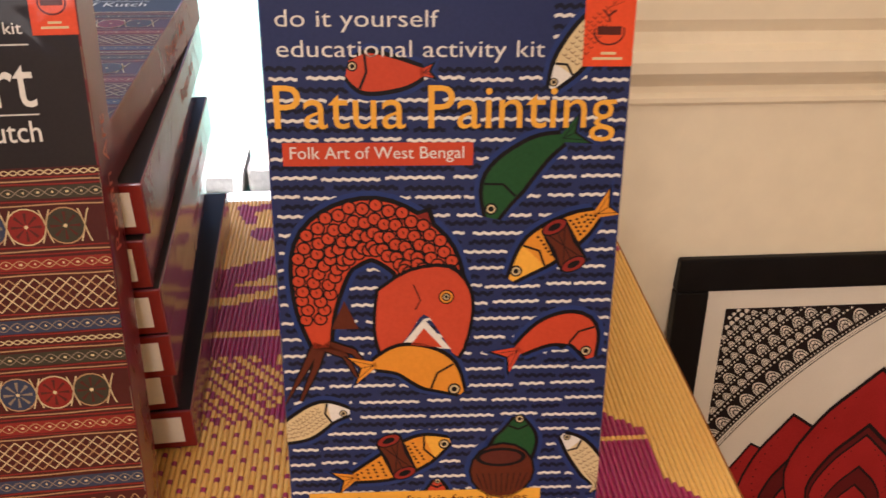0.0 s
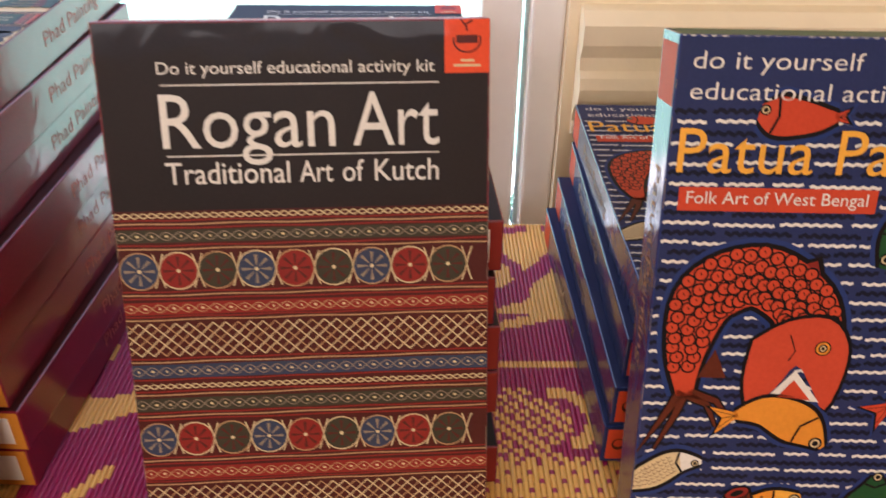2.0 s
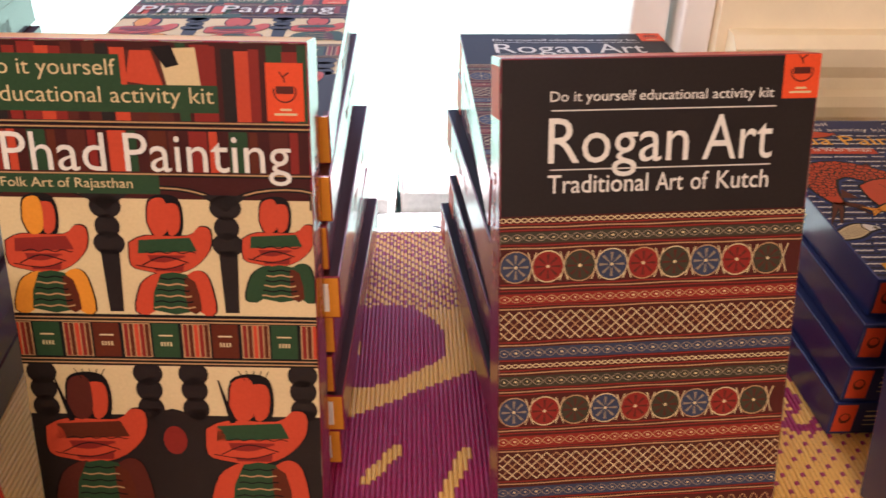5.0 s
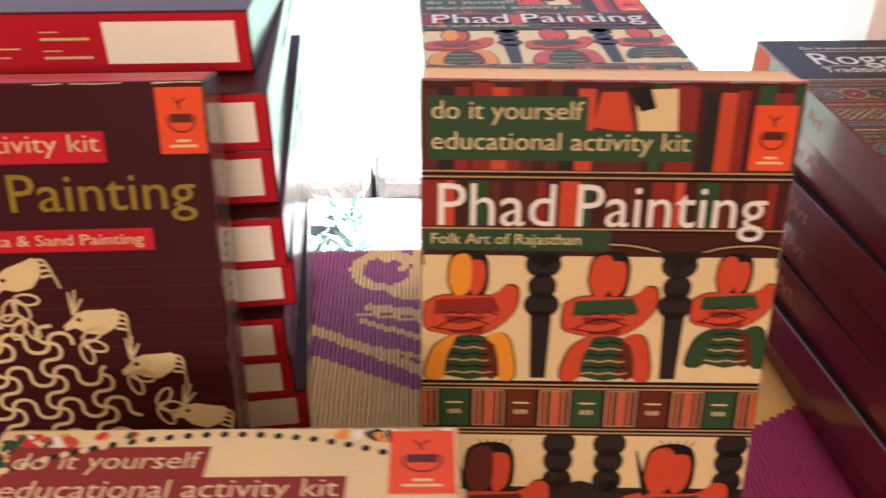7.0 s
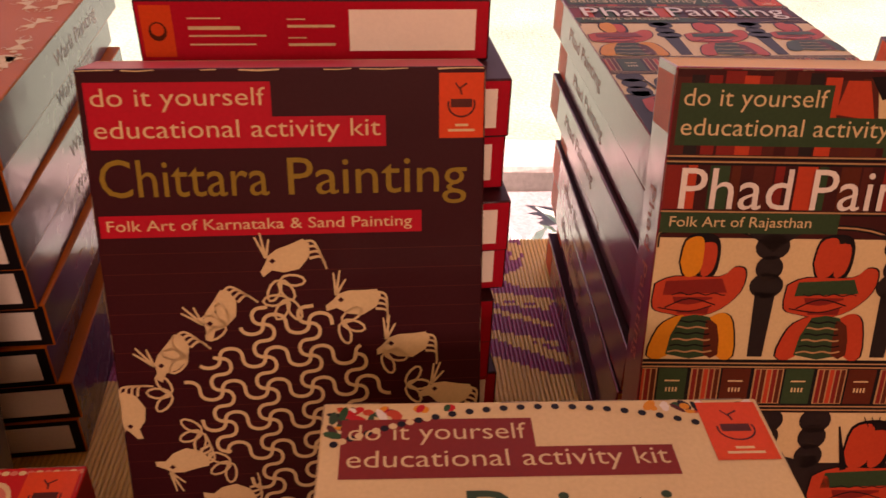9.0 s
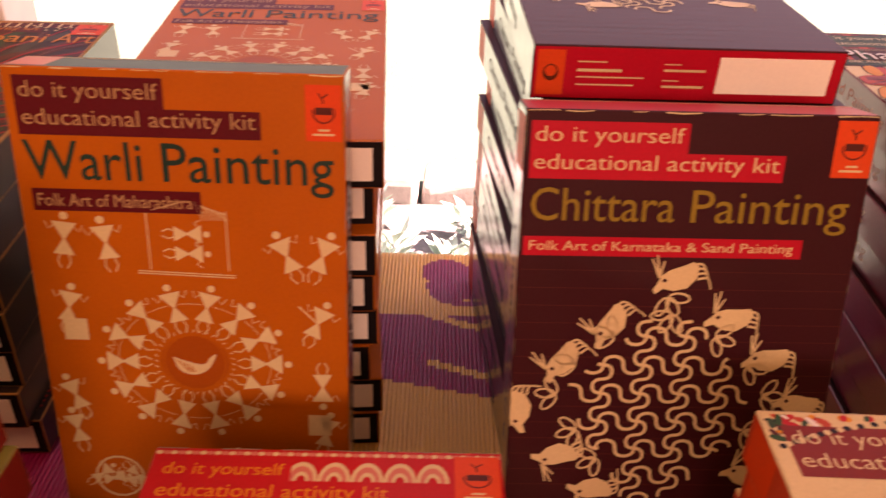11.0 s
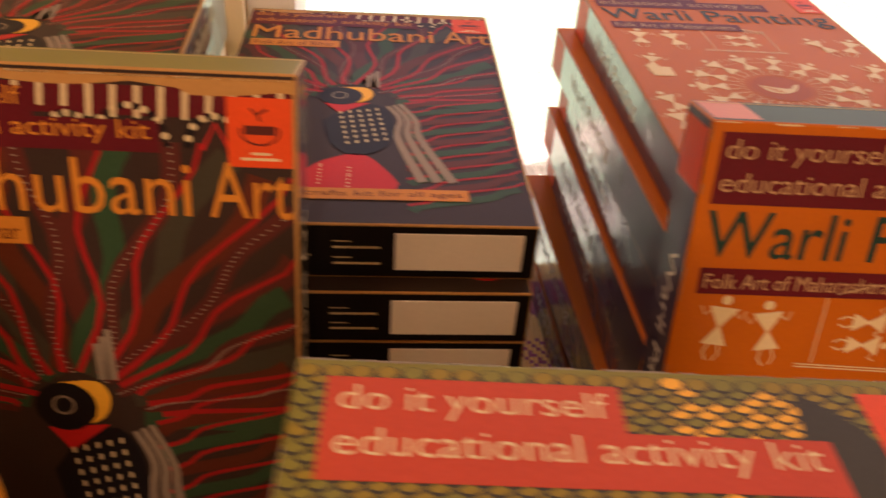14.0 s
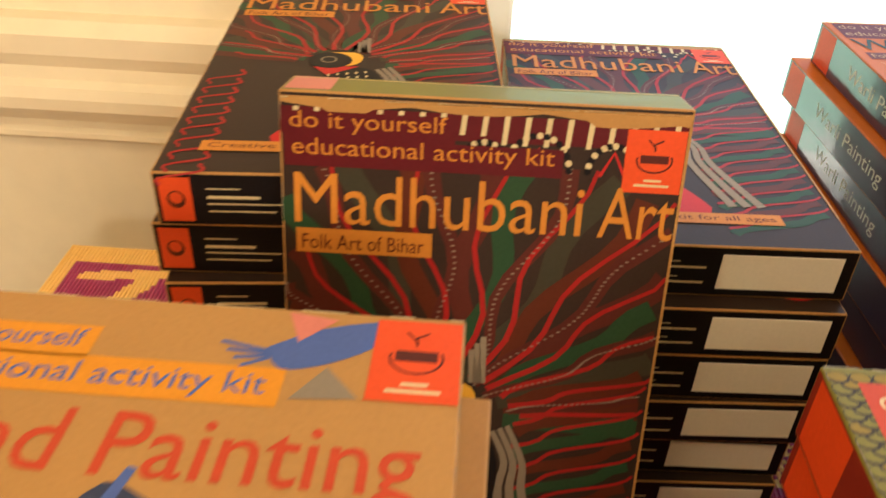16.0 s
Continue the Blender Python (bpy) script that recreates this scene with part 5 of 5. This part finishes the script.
for x0, x1, z0, z1 in ((0, PW, PH - 0.05, PH), (0, PW, 0, 0.05), (0, 0.047, 0.05, PH - 0.05), (PW - 0.047, PW, 0.05, PH - 0.05)):
    part("frame_bar", slab(bmesh.new(), x0, x1, 0, 0.022, z0, z1, bevel=0.003), FRAME, pic)
part("mount", slab(bmesh.new(), 0.04, PW - 0.04, 0.010, 0.018, 0.04, PH - 0.04), MOUNT, pic)
art = Print(pic, lambda u, v, n: Vector((u / 1000, 0.0099 - n * LAYER * 2, PH - v / 1000)))
A0, B0, CX, CY, R0 = 79, 83, 768, 768, 800
arc = lambda r, a: (CX + r * math.cos(a), CY + r * math.sin(a))
inside = lambda u, v: u > A0 and v > B0 and u < 560
art.line("drawing_edge", DRAW, [(A0, 330), (A0, B0), (560, B0)], 0.8, 1)
ring = [arc(R0 + 8, math.radians(206 + i * 0.9)) for i in range(46)]
ring = [q for q in ring if inside(*q)]
art.poly("mandala_ground", DRAW, [(A0, B0), (A0, ring[0][1])] + ring + [(ring[-1][0], B0)], 1)
for r, wd in ((R0, 1.6), (R0 + 4, 0.8)):
    pts = [q for q in (arc(r, math.radians(203 + i * 0.9)) for i in range(54)) if inside(*q)]
    art.line("mandala_ring_print", DRAW, pts, wd, 1)
for k, (r, pitch, s) in enumerate(((811, 6, 2.0), (818, 25, 15), (843, 7, 2.6), (850, 15, 9), (866, 6, 2.2), (871, 21, 12), (890, 6, 2.2), (896, 14, 8), (910, 6, 2.2), (915, 12, 7), (928, 6, 2.2), (933, 11, 6), (944, 9, 5), (954, 8, 4))):
    n = int(r * math.radians(46) / pitch)
    for i in range(n):
        a = math.radians(203 + (i + 0.5 * (k % 2)) * 46 / n)
        u, v = arc(r, a)
        if inside(u - s * 0.9, v - s * 1.0):
            dx, dy = math.cos(a), math.sin(a)
            loop = [(u + dx * s * 1.35 * math.sin(b) - dy * s * 0.72 * math.cos(b), v + dy * s * 1.35 * math.sin(b) + dx * s * 0.72 * math.cos(b)) for b in (math.pi * m / 8 for m in range(9))]
            art.poly("mandala_petal_print", MOUNT, loop[::-1], 1.5)
            if s > 5:
                for f, m in ((0.86, DRAW), (0.74, MOUNT), (0.5, DRAW), (0.36, MOUNT)):
                    art.poly("mandala_petal_print", m, [(u + (x - u) * f, v + (y - v) * f) for x, y in loop][::-1], 1.6 + (1 - f))
            if s > 10:
                for b in (-0.5, -0.2, 0.2, 0.5):
                    art.line("mandala_petal_print", DRAW, [(u - dy * s * b * 0.4, v + dx * s * b * 0.4), (u + dx * s * 0.95 - dy * s * b, v + dy * s * 0.95 + dx * s * b)], 0.7, 2.5)


def petal(u, v, h, w, turn, lay):
    c, q = math.cos(radians(turn)), math.sin(radians(turn))
    f = lambda a, b: (u + a * c - b * q, v + a * q + b * c)
    for k, m in ((1.0, DRAW), (0.97, LOTUS), (0.66, DRAW), (0.63, LOTUSDARK), (0.46, DRAW), (0.43, LOTUS), (0.26, DRAW)):
        side = spline([(0, -h * k), (w * 0.12 * k, -h * 0.9 * k), (w * 0.34 * k, -h * 0.7 * k), (w * 0.5 * k, -h * 0.38 * k), (w * 0.36 * k, 0)], 4)
        art.poly("lotus_petal#%d" % (u * 1000 + v), m, [f(a, b) for a, b in side] + [f(-a, b) for a, b in side[-1:0:-1]], lay)
        lay += 0.25


for u, v, h, w, t, lay in ((196, 490, 176, 150, -14, 2), (484, 490, 176, 150, 14, 2), (252, 490, 226, 190, -10, 4), (428, 490, 226, 190, 10, 4), (340, 490, 300, 250, 0, 6), (340, 492, 180, 150, 0, 8.5)):
    petal(u, v, h, w, t, lay)
    c, q = math.cos(radians(t)), math.sin(radians(t))
    for k in range(26):
        y = -h * (0.1 + 0.78 * (k // 2) / 13)
        x = w * 0.40 * math.sin(math.pi * (0.12 + 0.8 * (k // 2) / 13)) * (1 if k % 2 else -1) * (1.05 + y / h * 0.35)
        art.oval("lotus_dot_print", DRAW, u + x * c - y * q, v + x * q + y * c, 1.3, 1.3, lay + 2.0, n=6)
art.done()
pic.matrix_world = pose(0.431, 0.902, 0.003, -8.5, 0, 0)

# ---- garden ----
GRASS = material("lawn", lin(128, 162, 144), 0.9, vary=0.35, grain=8, bump=0.6, bump_scale=60)
SOIL = material("soil", lin(150, 150, 150), 0.9, vary=0.3, grain=8, bump=0.6, bump_scale=30)
STONE = material("kerb_stone", lin(190, 184, 178), 0.8, vary=0.2, grain=6, bump=0.4)
LEAVES = material("garden_leaf", lin(186, 216, 204), 0.6, vary=0.3, grain=30)
setting("ground", slab(bmesh.new(), -60, 60, RY1 + 0.16, 120, -0.5, -0.2), GRASS, "sunlit green lawn outside the window")
bm = bmesh.new()
slab(bm, -4, 2, RY1 + 0.17, 2.62, -0.21, -0.17, bevel=0.01)
setting("flower_bed", bm, SOIL, "bare earth bed below the window")
rnd = random.Random(8)
x = -3.5
while x < 1.5:
    w = rnd.uniform(0.22, 0.4)
    bm = slab(bmesh.new(), x, x + w, 2.62 + rnd.uniform(-0.02, 0.02), 2.84, -0.25, -0.10 + rnd.uniform(-0.02, 0.03), bevel=0.03, seg=2)
    for v in bm.verts:
        v.co += Vector((noise.noise(v.co * 9), noise.noise(v.co * 9 + Vector((5, 0, 0))), noise.noise(v.co * 9 + Vector((0, 7, 0))))) * 0.02
    tagged(part("edging_stone", bm, STONE), "rough pale edging stone along the flower bed", "stone", "edging stones")
    x += w + 0.015
for k in range(120):
    px, py = rnd.uniform(-1.9, 0.4), rnd.uniform(1.5, 2.55)
    bm = bmesh.new()
    for i in range(22):
        a, e, ln = rnd.uniform(0, 6.28), rnd.uniform(0.3, 1.2), rnd.uniform(0.06, 0.15)
        d = Vector((math.cos(a) * math.cos(e), math.sin(a) * math.cos(e), math.sin(e)))
        s = d.cross(Vector((0, 0, 1))).normalized() * ln * 0.16
        b0 = Vector((0, 0, rnd.uniform(0, 0.08)))
        vs = [bm.verts.new(c) for c in (b0, b0 + d * ln * 0.5 + s, b0 + d * ln - Vector((0, 0, ln * 0.2)), b0 + d * ln * 0.5 - s)]
        bm.faces.new(vs)
    ob = tagged(part("bedding_plant", bm, LEAVES), "small leafy plant in the flower bed", "plant", "bedding plants")
    ob.location = (px, py, -0.17)
